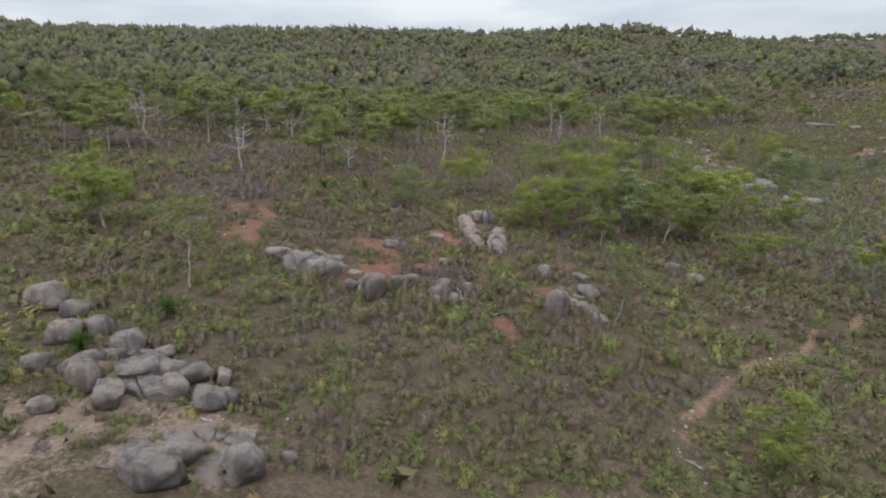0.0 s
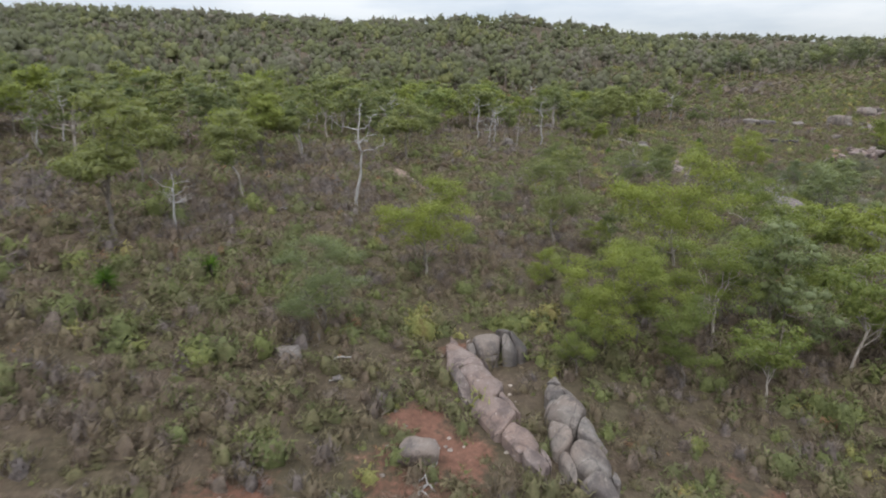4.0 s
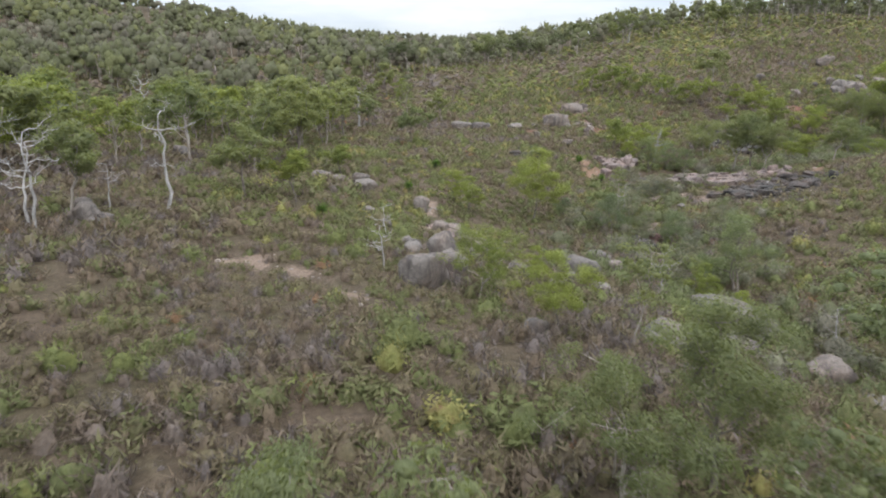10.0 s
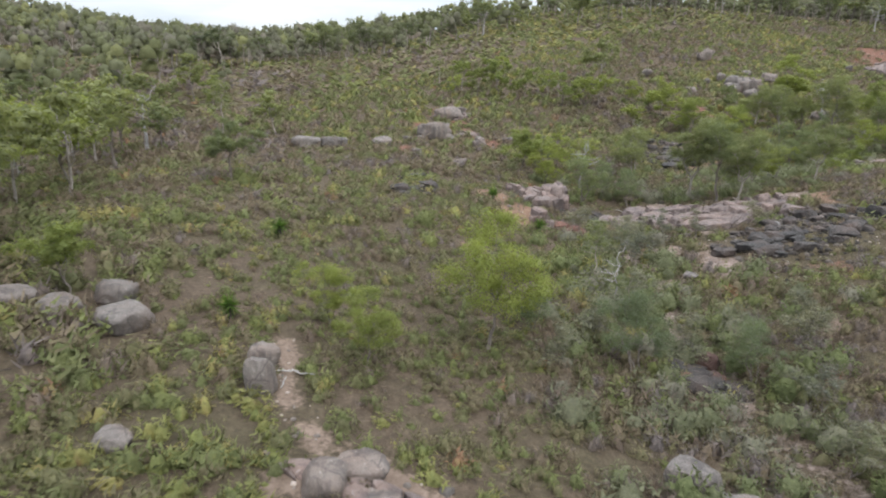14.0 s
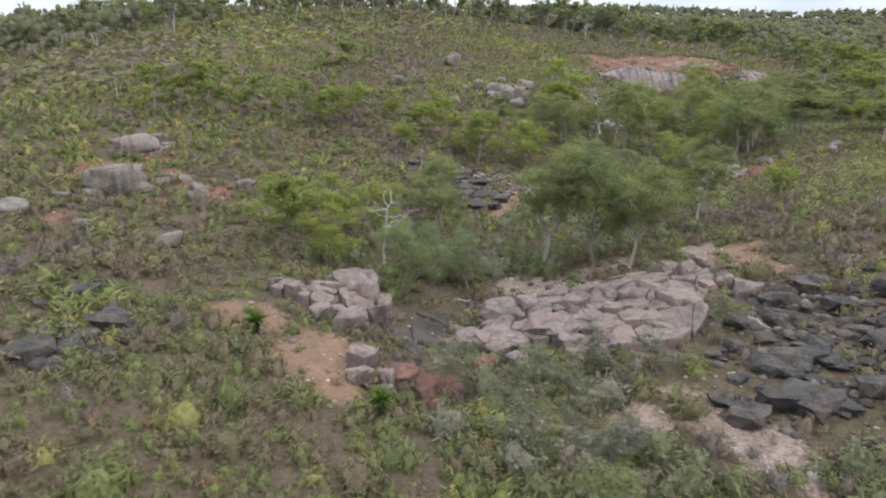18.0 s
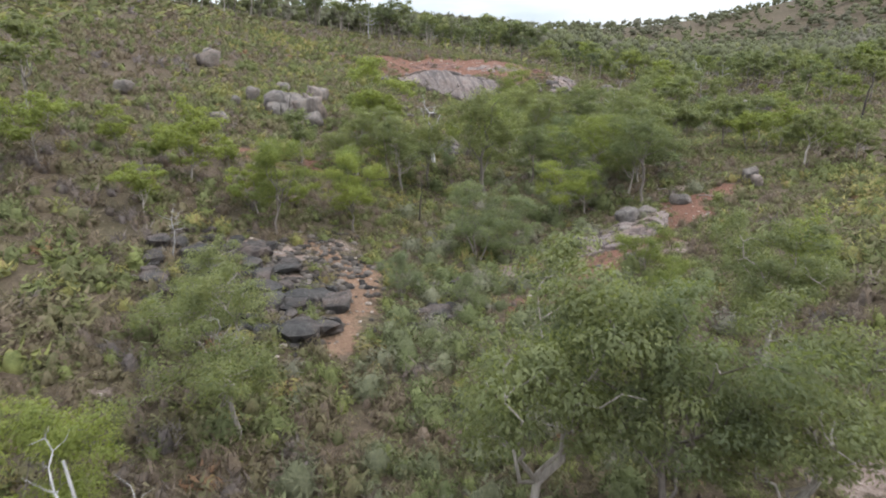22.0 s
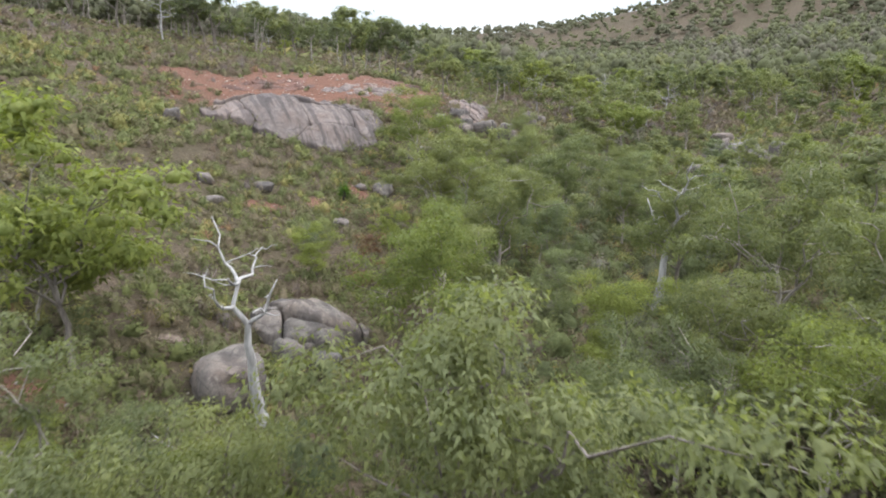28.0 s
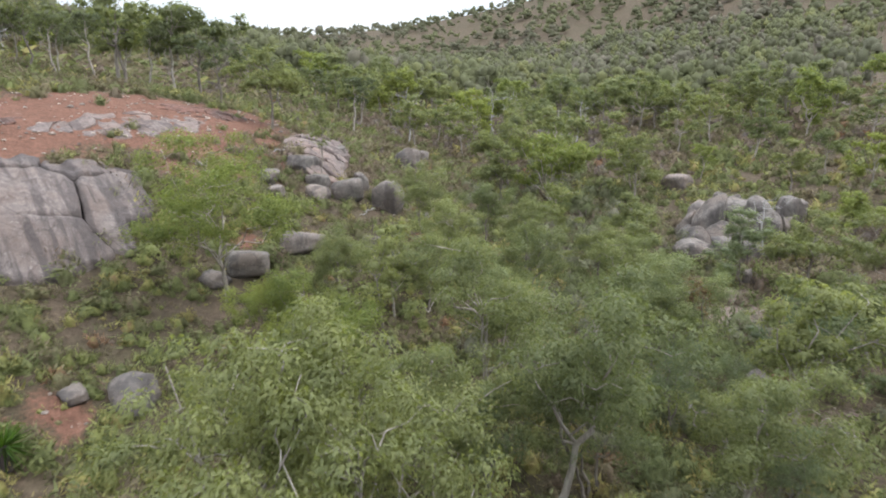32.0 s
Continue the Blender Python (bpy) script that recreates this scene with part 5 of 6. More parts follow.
def inside(x, y, ring):
    hit = np.zeros(len(x), bool)
    for (ax, ay), (bx, by) in zip(ring, ring[1:] + ring[:1]):
        if ay != by:
            hit ^= ((ay > y) != (by > y)) & (x < (bx - ax) * (y - ay) / (by - ay) + ax)
    return hit


def bush(seed, n, size, up, thin, dome, lobes=4):
    """Leaf sprays of one bush in a unit space, one metre wide and high: several rounded lobes. Leaves and their normals."""
    rng = np.random.RandomState(seed)
    tris, soft = [], []
    for k in range(lobes):
        a, off, big = 2.4 * k + seed, (0.0 if k == 0 else rng.uniform(0.16, 0.3)), (0.36 if k == 0 else rng.uniform(0.2, 0.29)) if lobes > 1 else 0.5
        m = n // lobes
        mid = np.array([off * math.cos(a), off * math.sin(a), 0.0])
        high = dome * (rng.uniform(0.85, 1.0) if k == 0 else rng.uniform(0.5, 0.85))
        d = rng.normal(size=(m, 3))
        d[:, 2] = np.abs(d[:, 2]) + 0.1
        d /= np.linalg.norm(d, axis=1)[:, None]
        P = mid + d * rng.uniform(0.45, 1.12, (m, 1)) * np.array([big, big, high])
        face = d + rng.normal(0, 0.5, (m, 3)) * (1 + up)
        face /= np.linalg.norm(face, axis=1)[:, None]
        axis = rng.normal(0, 0.6, (m, 3)) + np.array([0, 0, up])
        axis -= face * np.sum(axis * face, 1)[:, None]
        axis /= np.linalg.norm(axis, axis=1)[:, None]
        side = np.cross(axis, face)
        L = size * rng.uniform(0.6, 1.4, (m, 1))
        tris.append(np.stack([P - side * L * thin, P + side * L * thin, P + axis * L], 1))
        soft.append(d + 0.9 * face + np.array([0, 0, 0.35]) + 0.5 * mid)
    return np.concatenate(tris), np.concatenate(soft)


def sow(name, mat, label, rng, pts, wide, tall, tone, kinds):
    """Bushes at the given points, all in one mesh: loose leaves round dense clumps."""
    which, out, soft, tones, body, faces, round_off, body_tone, o = rng.randint(0, len(kinds), len(pts)), [], [], [], [], [], [], [], 0
    if len(kinds) > 2 and name.endswith("shrubs"):
        which = np.where(tone < 0.3, len(kinds) - 1, rng.randint(0, len(kinds) - 1, len(pts)))
    z = height(pts[:, 0], pts[:, 1])
    for k, (tris, leaning, verts, rims, bulge) in enumerate(kinds):
        sel = np.nonzero(which == k)[0]
        a = rng.uniform(0, 2 * math.pi, len(sel))
        c, s, w, h = np.cos(a)[:, None], np.sin(a)[:, None], wide[sel][:, None], tall[sel][:, None]

        def spread_out(v):
            x, y, up = v[None, :, 0], v[None, :, 1], v[None, :, 2]
            return np.stack([(x * c - y * s) * w + pts[sel, 0][:, None], (x * s + y * c) * w + pts[sel, 1][:, None], up * h + z[sel][:, None]], -1)

        def turned(v):
            x, y, up = v[None, :, 0], v[None, :, 1], v[None, :, 2]
            return np.stack([x * c - y * s, x * s + y * c, up + 0 * c], -1).reshape(-1, 3)

        out.append(spread_out(tris.reshape(-1, 3)).reshape(-1, 3, 3))
        soft.append(turned(leaning))
        tones.append(np.repeat(tone[sel], len(tris)))
        if len(verts):
            body.append(spread_out(verts).reshape(-1, 3))
            round_off.append(turned(bulge))
            faces.append((rims[None] + (o + np.arange(len(sel)) * len(verts))[:, None, None]).reshape(-1, 3))
            body_tone.append(np.clip(np.repeat(tone[sel], len(verts)) + rng.normal(0, 0.05, len(sel) * len(verts)), 0, 1))
            o += len(sel) * len(verts)
    solid = (np.concatenate(body), np.concatenate(faces), np.concatenate(round_off), np.concatenate(body_tone)) if body else None
    me = triangles(name, np.concatenate(out), np.concatenate(soft), mat, np.concatenate(tones), solid)
    return tagged(new(name, me), label, "vegetation", kind="stuff")


def mound(seed, around, rows, dome):
    """The leafy body of a shrub in a unit space: a dome of uneven lobes with a crumpled, ragged skin."""
    rng = np.random.RandomState(seed + 500)
    dirs = [np.array([math.cos(e) * math.cos(a), math.cos(e) * math.sin(a), math.sin(e)])
            for k, e in enumerate(np.linspace(-0.08, 1.25, rows)) for a in (np.arange(around) + 0.5 * (k % 2)) * 2 * math.pi / around] + [np.array([0, 0, 1.0])]
    D = np.array(dirs)
    lobes = rng.normal(size=(6, 3)) + np.array([0, 0, 0.4])
    lobes /= np.linalg.norm(lobes, axis=1)[:, None]
    near = np.max(D @ lobes.T, 1)
    R = 0.66 * (0.6 + 0.4 * near ** 2) * rng.uniform(0.7, 1.12, len(D))
    V = D * R[:, None] * np.array([0.5, 0.5, dome])
    V[:around, 2] = -0.08
    faces, top = [], len(D) - 1
    for k in range(rows):
        for q in range(around):
            r, lo, up = (q + 1) % around, k * around, (k + 1) * around
            if k == rows - 1:
                faces.append((lo + q, lo + r, top))
            elif k % 2 == 0:
                faces += [(lo + q, lo + r, up + q), (lo + r, up + r, up + q)]
            else:
                faces += [(lo + q, lo + r, up + r), (lo + q, up + r, up + q)]
    own = lobes[np.argmax(D @ lobes.T, 1)]
    return V, np.array(faces), D + 0.5 * (D - own) + rng.normal(0, 0.22, D.shape) + np.array([0, 0, 0.2])


def shrub(seed, n, size, up, thin, dome, around=5, rows=3, lobes=4):
    tris, soft = bush(seed, n, size, up, thin, dome, lobes)
    return (tris, soft, *mound(seed, around, rows, dome))


def stone(seed):
    v, f, u = core(seed, 5, 0.6, 0.5)
    return np.zeros((0, 3, 3)), np.zeros((0, 3)), v, f, u


def openness(x, y):
    """0 on bare earth, rock and creek bed, 1 where the heath is closed."""
    bare = np.max(np.stack(cover_of(x, y)), 0)
    keep = 1 - np.clip(bare * 1.5 - 0.4, 0, 1) * 0.85
    for line, wide in ((TRACK, 0.55), (SLOPE_TRACK, 0.6), (RED_TRACK, 1.4), (HEATH_TRACK, 0.8), (SANDY_TRACK, 0.7)):
        keep = np.where(line_distance(x, y, line) < wide, 0, keep)
    c, s = math.cos(radians(-77)), math.sin(radians(-77))
    terrace = np.hypot(((x - 241) * c + (y - 107) * s) / 22, ((y - 107) * c - (x - 241) * s) / 7)
    keep = np.where(terrace < 1 + 0.15 * value_noise(x, y, 3, 43), keep * 0.22, keep)
    for bx, by, w in ROCKY:
        keep = np.where(np.hypot(x - bx, y - by) < 0.42 * w + 0.15, 0, keep)
    for cx, cy, r, thin in ((105, 129, 6, 0.97), (146, 152, 6, 0.8), (99, 133, 4, 0.97)):
        keep = keep * (1 - thin * bell(x, y, cx, cy, r * 0.9))
    for cx, cy, r in ((110, 139.5, 6.3), (109, 155.5, 3.2), (108.5, 149.6, 3), (229, 116, 6.5)):
        keep = np.where(np.hypot(x - cx, y - cy) < r, keep * 0.08, keep)
    return keep


def tones_at(rng, x, y):
    t = 0.40 + 0.22 * value_noise(x, y, 24, 31) + 0.20 * value_noise(x, y, 6, 32) + 0.10 * value_noise(x, y, 2.2, 33) + rng.normal(0, 0.19, len(x))
    t += -0.13 * bell(x, y, 0, 64, 24) + 0.12 * np.clip((x - 110) / 80, 0, 1) + 0.08 * bell(x, y, 25, 112, 16)
    rust = rng.rand(len(x)) < 0.006
    return np.where(rust, 1.0, np.clip(t, 0, 0.93))


rng = np.random.RandomState(77)


def scatter(n, x0, x1, y0, y1):
    p = np.stack([rng.uniform(x0, x1, n), rng.uniform(y0, y1, n)], 1)
    p = p[inside(p[:, 0], p[:, 1], SEEN)]
    return p, line_distance(p[:, 0], p[:, 1], CORRIDOR)


def heath(name, label, n, box, lo, hi, fill, sizes, kinds, flat=1.0):
    p, dist = scatter(n, *box)
    p = p[(dist >= lo) & (dist < hi)]
    p = p[rng.rand(len(p)) < openness(p[:, 0], p[:, 1]) * (fill + 0.3 * value_noise(p[:, 0], p[:, 1], 5, 41))]
    size = rng.uniform(*sizes, len(p)) * (1 + 0.25 * value_noise(p[:, 0], p[:, 1], 9, 42))
    sow(name, HEATH, label, rng, p, size * 1.25, size * flat * rng.uniform(0.7, 1.15, len(p)), tones_at(rng, *p.T), kinds)


heath("heath_shrubs", "dense low heath of grey-brown and olive shrubs", 100000, (-48, 262, 25, 200), 0, 20, 1.2, (0.45, 1.5),
      [shrub(1, 72, 0.2, 0.7, 0.14, 0.66, 5, 2), shrub(4, 72, 0.18, 0.4, 0.17, 0.55, 5, 2), shrub(2, 72, 0.22, 1.1, 0.11, 0.75, 5, 2, 3), shrub(3, 84, 0.27, 1.5, 0.06, 0.7, 5, 2)])
heath("ground_tufts", "dry tufts, twigs and seedlings between the shrubs", 90000, (-48, 262, 25, 200), 0, 20, 1.1, (0.25, 0.65),
      [shrub(20, 12, 0.36, 0.9, 0.09, 0.5, 4, 1, 1), shrub(21, 12, 0.32, 0.5, 0.13, 0.5, 4, 1, 1)])
heath("slope_shrubs", "olive and brown heath shrubs on the slopes", 86000, (-60, 275, 20, 220), 20, 42, 1.2, (0.55, 1.7),
      [shrub(5, 36, 0.26, 0.7, 0.16, 0.64, 5, 2), shrub(6, 36, 0.28, 1.1, 0.14, 0.72, 5, 2, 3), shrub(11, 40, 0.34, 1.4, 0.08, 0.7, 5, 2, 3)])
heath("hillside_shrubs", "olive and brown heath shrubs on the hillside", 74000, (-90, 300, 0, 240), 42, 72, 1.05, (0.8, 2.0),
      [shrub(12, 20, 0.33, 0.7, 0.2, 0.6, 5, 2, 2), shrub(13, 20, 0.35, 1.1, 0.17, 0.7, 5, 2, 2)])
heath("far_shrubs", "olive and brown heath shrubs on the farther hills", 64000, (-150, 400, -60, 330), 72, 170, 1.0, (1.2, 2.7),
      [shrub(14, 8, 0.46, 0.5, 0.27, 0.7, 4, 2, 1), shrub(15, 8, 0.48, 0.9, 0.24, 0.8, 4, 2, 1)], 0.7)

# taller bushes: green ones through the heath, grey-green ones along the creek
BUSHES = [shrub(31, 240, 0.12, 0.4, 0.2, 0.8, 6, 3, 7), shrub(32, 240, 0.125, 0.6, 0.17, 0.9, 6, 3, 6), shrub(33, 260, 0.15, 1.0, 0.1, 0.85, 6, 3, 7)]
p, dist = scatter(9000, -60, 275, 20, 220)
thick = np.exp(-(line_distance(p[:, 0], p[:, 1], CREEK) / 6.5) ** 2) * (p[:, 0] > 40)
p = p[(dist < 42) & (rng.rand(len(p)) < np.where(openness(p[:, 0], p[:, 1]) > 0.6, 0.2 + 0.32 * value_noise(p[:, 0], p[:, 1], 11, 45), 0) * (thick < 0.3))]
size = rng.uniform(1.3, 2.5, len(p))
sow("tall_bushes", HEATH, "taller rounded green bushes in the heath", rng, p, size * 1.1, size * rng.uniform(0.7, 1.0, len(p)), np.clip(rng.normal(0.62, 0.15, len(p)), 0.2, 0.93), BUSHES)
p, dist = scatter(42000, 40, 240, 40, 165)
thick = np.exp(-(line_distance(p[:, 0], p[:, 1], CREEK) / 6.5) ** 2)
p = p[(rng.rand(len(p)) < 0.27 * thick * (openness(p[:, 0], p[:, 1]) > 0.5)) & (line_distance(p[:, 0], p[:, 1], CHUTE) > 3) & (dist < 45)]
size = rng.uniform(1.0, 2.6, len(p))
sow("creek_bushes", CREEK_BUSH, "grey-green bushes crowding the creek line", rng, p, size * 1.15, size * rng.uniform(0.7, 1.05, len(p)), np.clip(rng.normal(0.45, 0.24, len(p)), 0, 1), BUSHES)

# the heath goes on behind the camera's way
p = np.stack([rng.uniform(-70, 250, 17000), rng.uniform(-30, 130, 17000)], 1)
p = p[~inside(p[:, 0], p[:, 1], SEEN)]
p = p[rng.rand(len(p)) < 0.75 + 0.4 * value_noise(p[:, 0], p[:, 1], 7, 44)]
size = rng.uniform(0.9, 2.0, len(p))
sow("heath_beyond", HEATH, "olive and brown heath shrubs over the hill", rng, p, size * 1.25, size * 0.75, tones_at(rng, *p.T), [shrub(16, 3, 0.36, 0.3, 0.4, 0.75, 5, 1, 1), shrub(17, 3, 0.38, 0.7, 0.36, 0.8, 5, 1, 1)])

# woodland trees: the nearer ones singly, those beyond as one wood
TREED = [(-28, 118, 24), (-45, 90, 16), (5, 150, 22), (35, 182, 18), (70, 205, 16), (24, 80, 11), (34, 72, 8)]


def woodland_at(x, y, dist):
    open_hill = bell(x, y, 175, 185, 42) + bell(x, y, 225, 150, 36) + bell(x, y, 120, 178, 34) + bell(x, y, 265, 120, 25) + bell(x, y, 75, 165, 22)
    w = np.clip((dist - 34) / 36, 0, 1) * np.clip(1 - 1.4 * open_hill, 0, 1) * np.where((value_noise(x, y, 40, 51) > 0.3) & (dist < 170), 0.4, 1.0)
    w = w * np.clip(0.85 + 0.9 * value_noise(x, y, 13, 52), 0.2, 1)
    for cx, cy, r in TREED:
        w = np.maximum(w, 0.8 * bell(x, y, cx, cy, r) * (dist > (14 if cx == 24 or cx == 34 else 27)))
    gully = line_distance(x, y, [(168, 120), (176, 114), (200, 92), (225, 68), (262, 44), (330, 0), (420, -80)])
    w = np.maximum(w, 0.75 * np.exp(-(gully / 10) ** 2) * (dist > 10))
    w = np.maximum(w, 0.8 * np.exp(-(line_distance(x, y, [(152, 196), (160, 182), (168, 170)]) / 4) ** 2))
    return w * (np.hypot(x - 210, y - 67) > 9) * (np.hypot(x - 229, y - 113) > 11) * (np.hypot(x - 240, y - 105) > 12)


pts, dist = scatter(4300, -90, 330, 0, 260)
keep = (rng.rand(len(pts)) < woodland_at(pts[:, 0], pts[:, 1], dist) * np.clip(0.4 + (dist - 30) / 60, 0.4, 0.85)) & (dist < 100)
pts, dist = pts[keep], dist[keep]
clear = np.array([np.min(np.hypot(STANDING[:, 0] - x, STANDING[:, 1] - y)) > 2.8 for x, y in pts])
pts, dist = pts[clear], dist[clear]
order = np.argsort(dist)
pts, dist = pts[order], dist[order]
for (x, y), d in list(zip(pts, dist))[:290]:
    grove = 4 < x < 46 and 60 < y < 95 or 148 < x < 172 and y > 165
    kind = plants.choices(("gum", "young", "dead", "sapling", "paper"), (1, 8, 0.2, 0.3, 0.3) if grove else (6, 2.0, 1.3, 0.6, 0.8 if x > 130 and d < 30 else 0))[0]
    plant(kind, float(x), float(y), plants.uniform(4.5, 7) if grove else plants.uniform(3.8, 6) if 185 < x < 226 and 55 < y < 108 else plants.uniform(5.5, 9.5) if kind != "paper" else plants.uniform(3, 5))
singles, beyond = np.concatenate([STANDING, pts[:290]]), float(dist[min(289, len(dist) - 1)])
# the belt of taller trees along the crest
CREST = [(150, 262), (211, 240), (229, 208), (247, 193), (276, 165), (290, 140), (290, 118), (276, 98), (262, 84)]
for (ax, ay), (bx, by) in zip(CREST, CREST[1:]):
    for _ in range(int(math.hypot(bx - ax, by - ay) / (4.6 if ay > 150 else 2.8))):
        u = plants.random()
        x, y = ax + (bx - ax) * u + plants.gauss(0, 6), ay + (by - ay) * u + plants.gauss(0, 6)
        plant(plants.choices(("tall", "gum", "dead"), (7, 1.4, 0.25))[0], x, y, plants.uniform(8, 13))


def far_tree(s, n, size, puffs=5, drop=0.0, full=0.19):
    """A distant tree in a unit space: several small ragged crowns at uneven heights."""
    r = np.random.RandomState(s)
    out, soft, clumps = [], [], []
    for k in range(puffs):
        a = 2.4 * k + r.uniform(0, 1)
        big, wide = r.uniform(0.7, 1.25), r.uniform(0.16, 0.34) * (k > 0)
        off = np.array([math.cos(a) * wide, math.sin(a) * wide, (r.uniform(0.36, 0.78) if k else 0.82) - drop])
        tris, leaning = bush(s + k, n // puffs, size, 0.0, 0.30, 0.34, 1)
        out.append(tris * np.array([0.5, 0.5, 0.62]) * big + off)
        soft.append(leaning + 0.8 * (off - np.array([0, 0, 0.4])))
        v, f, u = core(s + k, 4, full * big, 0.8 * full * big, (-0.4, 0.5))
        clumps.append((v + off, f, u + 0.8 * (off - np.array([0, 0, 0.4]))))
    return (np.concatenate(out), np.concatenate(soft), *gathered(clumps)[:3])


def stem(s):
    r = np.random.RandomState(s)
    out = []
    for k in range(3):
        a, tip = r.uniform(0, 6.3), np.array([r.normal(0, 0.12), r.normal(0, 0.12), r.uniform(0.65, 0.8)])
        foot = np.array([0, 0, -0.03]) if k == 0 else np.array([0.02, 0, 0.25])
        w = (0.028 if k == 0 else 0.014) * np.array([math.cos(a), math.sin(a), 0])
        out += [np.stack([foot - w, foot + w, tip]), np.stack([foot - w[[1, 0, 2]] * (-1, 1, 1), foot + w[[1, 0, 2]] * (-1, 1, 1), tip])]
    flat = np.array(out)
    return flat, np.cross(flat[:, 1] - flat[:, 0], flat[:, 2] - flat[:, 0]), np.zeros((0, 3)), np.zeros((0, 3), int), np.zeros((0, 3))


pts, dist = scatter(21000, -220, 480, -220, 420)
pts = pts[(rng.rand(len(pts)) < woodland_at(pts[:, 0], pts[:, 1], dist)) & (dist >= beyond)]
pts = pts[np.array([np.min(np.hypot(singles[:, 0] - x, singles[:, 1] - y)) > 2.5 for x, y in pts])]
tall = rng.uniform(4, 10.5, len(pts))
wood_tone = np.clip(0.45 + 0.3 * value_noise(pts[:, 0], pts[:, 1], 30, 61) + rng.normal(0, 0.2, len(pts)), 0, 1)
near_wood = line_distance(pts[:, 0], pts[:, 1], CORRIDOR) < 120
for name, label, sel, n, size in (("woodland", "open eucalypt woodland on the hills", near_wood, 75, 0.19), ("hill_woodland", "eucalypt woodland on the farther hills", ~near_wood, 24, 0.25)):
    sow(name, WOODS, label, rng, pts[sel], (tall * rng.uniform(0.6, 0.9, len(pts)))[sel], tall[sel], wood_tone[sel], [far_tree(s, n, size, p) for s, p in ((7, 5), (18, 4), (29, 5), (40, 3), (51, 4))])
bare = rng.rand(len(pts)) < 0.85
sow("woodland_stems", PALE_BARK, "pale trunks of the woodland", rng, pts[bare], tall[bare], tall[bare], wood_tone[bare], [stem(s) for s in (1, 2, 3, 4)])
pts, dist = scatter(52000, -900, 1300, -500, 1300)
pts = pts[(dist > 240) & (dist < 1050) & (rng.rand(len(pts)) < np.clip(1.25 - dist / 700, 0.3, 1))]
pts = pts[(pts[:, 0] < -220) | (pts[:, 0] > 480) | (pts[:, 1] < -220) | (pts[:, 1] > 420)]
tall = rng.uniform(5, 12, len(pts))
wood_tone = np.clip(0.4 + 0.3 * value_noise(pts[:, 0], pts[:, 1], 60, 62) + rng.normal(0, 0.1, len(pts)), 0, 1)
sow("far_woodland", WOODS, "dense eucalypt woodland on the far ridges", rng, pts, tall * 1.1, tall, wood_tone, [far_tree(s, 12, 0.4, p, 0.3, 0.22) for s, p in ((7, 2), (8, 3), (29, 2), (40, 3))])

# ---- small things ----
TUFT = new("grass_tree")
r = np.random.RandomState(410)
n = 170
d = r.normal(size=(n, 3)) + np.array([0, 0, 0.5])
d /= np.linalg.norm(d, axis=1)[:, None]
side = np.cross(d, r.normal(size=(n, 3)))
side /= np.linalg.norm(side, axis=1)[:, None]
foot, tip = d * 0.08 + np.array([0, 0, 0.55]), d * r.uniform(0.7, 1.0, (n, 1)) + np.array([0, 0, 0.55]) - np.array([0, 0, 0.25]) * (1 - d[:, 2:])
part("trunk", mesh_of("trunk", *tube([(0, 0, -0.2), (0.02, 0, 0.3), (0, 0.02, 0.6)], [0.16, 0.15, 0.12], 8), BURNT_WOOD, True), TUFT)
part("crown", triangles("crown", np.stack([foot - side * 0.028, foot + side * 0.028, tip], 1), d + np.array([0, 0, 0.4]), TUFT_LEAF), TUFT)
first = True
for x, y, k in ((102, 158.3, 1.1), (45.6, 143.4, 0.9), (73.7, 160.5, 1.0), (-14.1, 75.1, 1.0), (-18.9, 41.5, 1.2), (-21.9, 36, 1.1), (96.5, 150.5, 0.9), (-9.5, 77.5, 0.9), (211.5, 117, 1.2), (62, 152, 0.9)):
    m = pose(x, y, z_at(x, y) + 0.25, 0, 0, 57 * k * x) @ Matrix.Diagonal((k, k, k, 1))
    ob = TUFT if first else copy_thing(TUFT, m)
    ob.matrix_basis = m
    first = False
    tagged(ob, "bright green grass tree with spiky leaves", "plant", "grass trees")


def branch_mesh(seed):
    r = np.random.RandomState(seed)
    main = bent(r, (-0.5, 0, 0.02), (0.5, 0, 0.06), 6, 0.03)
    pieces = [tube(main, [0.028 * (1 - 0.1 * i) for i in range(7)], 6)]
    for _ in range(4):
        s0 = main[r.randint(2, 6)]
        e0 = s0 + Vector((r.uniform(0.1, 0.3), r.normal(0, 0.16), abs(r.normal(0, 0.07))))
        pieces.append(tube(bent(r, s0, e0, 3, 0.06), [0.013, 0.011, 0.008, 0.004], 4))
    return mesh_of("fallen_branch", *join(pieces), FALLEN_WOOD, True)


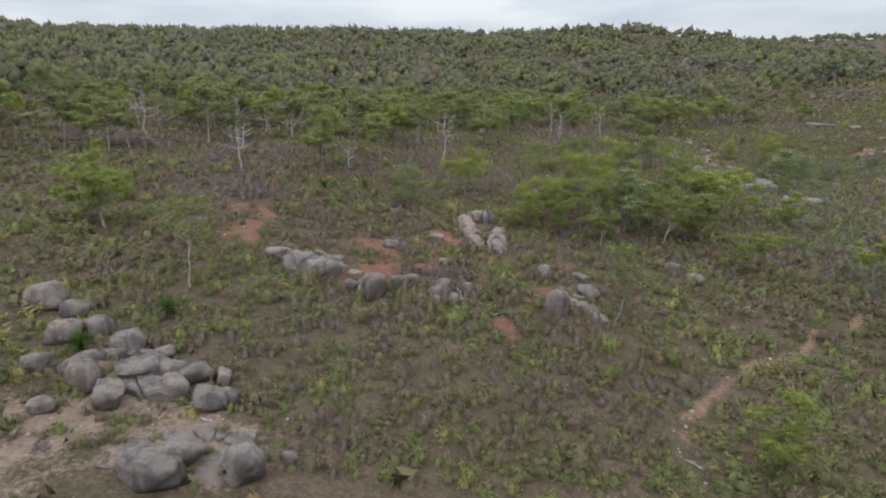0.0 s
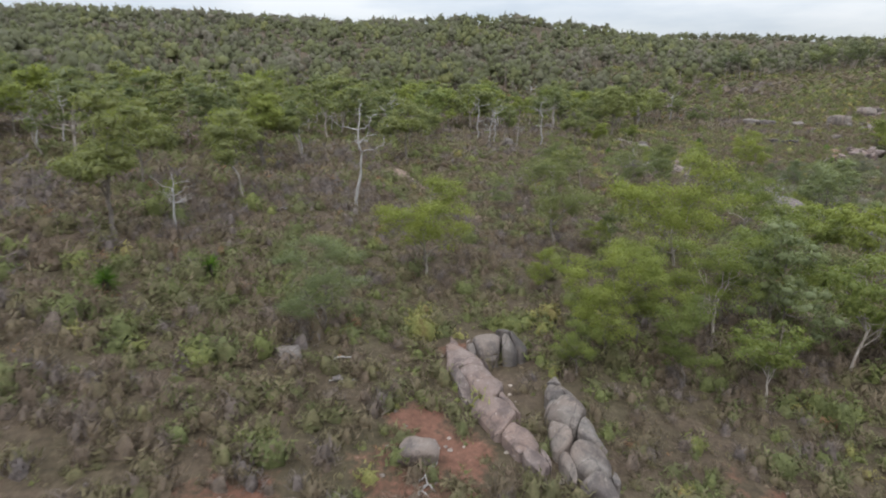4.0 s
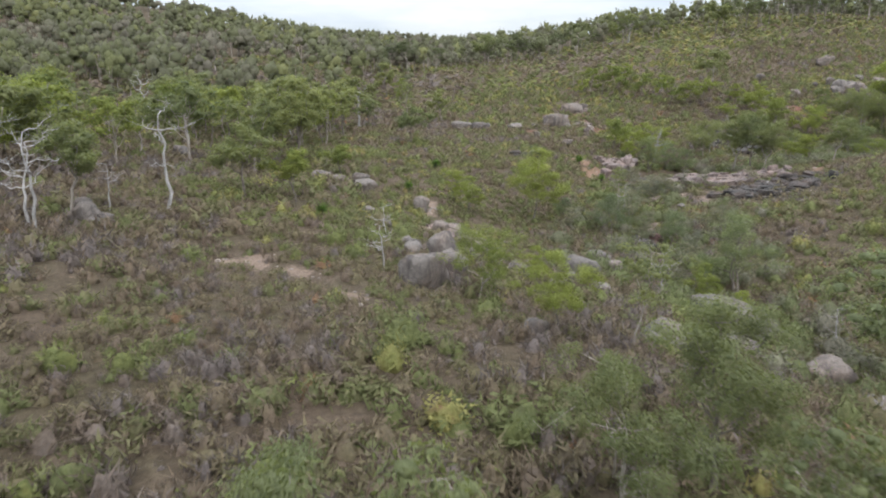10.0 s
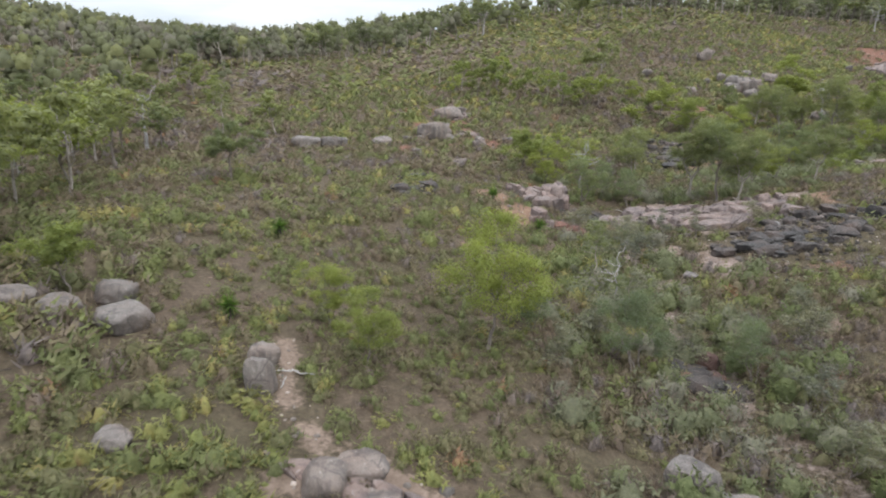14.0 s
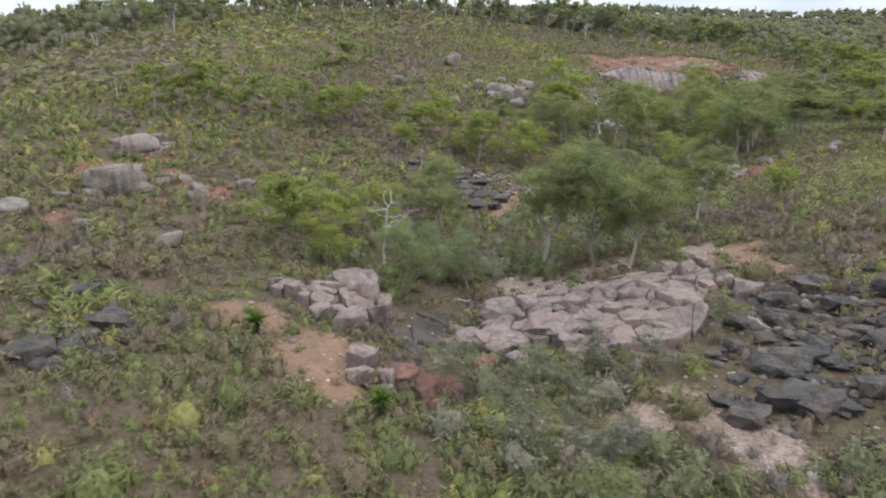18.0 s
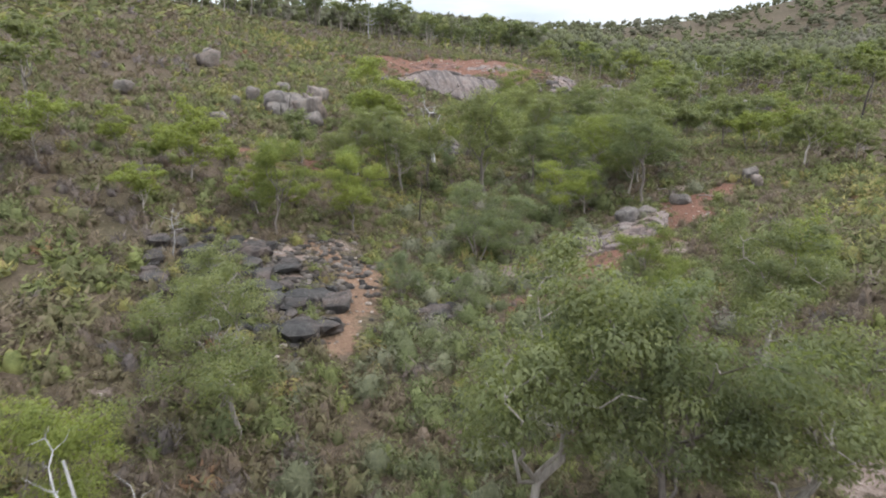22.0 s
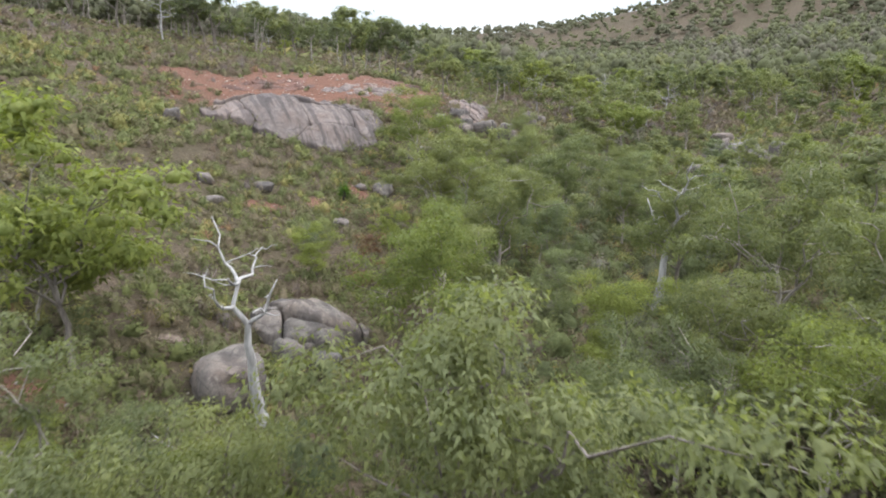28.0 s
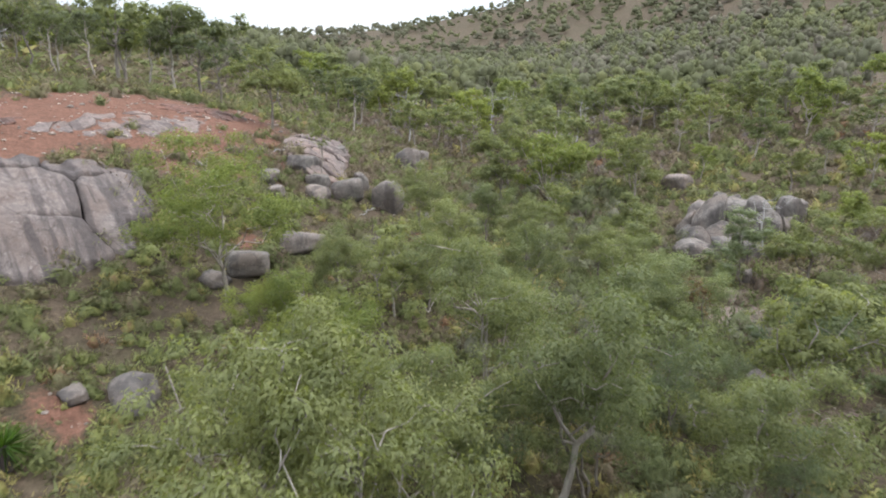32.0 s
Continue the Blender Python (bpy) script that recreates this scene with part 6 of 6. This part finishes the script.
BRANCHES = [branch_mesh(s) for s in range(4)]
count = 0
for _ in range(4000):
    x, y = plants.uniform(-30, 235), plants.uniform(30, 175)
    if count >= 55 or float(line_distance(x, y, CORRIDOR)) > 26 or not inside(np.array([x]), np.array([y]), SEEN)[0]:
        continue
    if float(openness(np.array([x]), np.array([y]))[0]) > 0.75 and plants.random() < 0.85:
        continue
    ob = new("fallen_branch", plants.choice(BRANCHES))
    k = plants.uniform(0.9, 2.4)
    ob.matrix_world = pose(x, y, z_at(x, y) + 0.04, 0, plants.uniform(-6, 6), plants.uniform(0, 360)) @ Matrix.Diagonal((k, k, k, 1))
    tagged(ob, "bleached fallen branch lying on the ground", "branch", "fallen branches")
    count += 1

# loose stones on the bare ground
p = np.stack([rng.uniform(-30, 262, 60000), rng.uniform(26, 192, 60000)], 1)
p = p[inside(p[:, 0], p[:, 1], SEEN)]
p = p[rng.rand(len(p)) < np.clip(1 - openness(p[:, 0], p[:, 1]), 0, 1) * 0.9][:9000]
w = rng.uniform(0.06, 0.2, len(p)) * np.where(rng.rand(len(p)) < 0.08, 2.2, 1)
STONE = heath_material("loose_stone", (0.0, (0.11, 0.10, 0.095)), (0.5, (0.27, 0.23, 0.205)), (1.0, (0.43, 0.37, 0.33)))
sow("loose_stones", STONE, "loose stones and gravel on bare earth", rng, p, w * 1.3, w, rng.rand(len(p)), [stone(k) for k in (71, 72, 73)])

# smaller rubble between the scree rocks
p = np.concatenate([np.stack([cx + rx * rng.normal(0, 0.5, n), cy + ry * rng.normal(0, 0.5, n)], 1) for cx, cy, rx, ry, n in ((105, 129, 9, 5, 700), (146, 152, 8, 6, 800), (150, 146, 6, 4, 250), (108, 146, 9, 6, 350))])
w = rng.uniform(0.12, 0.5, len(p))
RUBBLE = heath_material("scree_rubble", (0.0, (0.037, 0.034, 0.033)), (0.5, (0.099, 0.084, 0.074)), (1.0, (0.186, 0.161, 0.146)))
sow("scree_rubble", RUBBLE, "angular dark rubble between scree rocks", rng, p, w * 1.3, w, rng.rand(len(p)), [stone(k) for k in (74, 75, 76)])

# variants that were not needed are taken away
for key, stock in STOCK.items():
    for i, ob in enumerate(stock):
        if (key, i) not in used:
            for o in (*ob.children_recursive, ob):
                bpy.data.objects.remove(o)
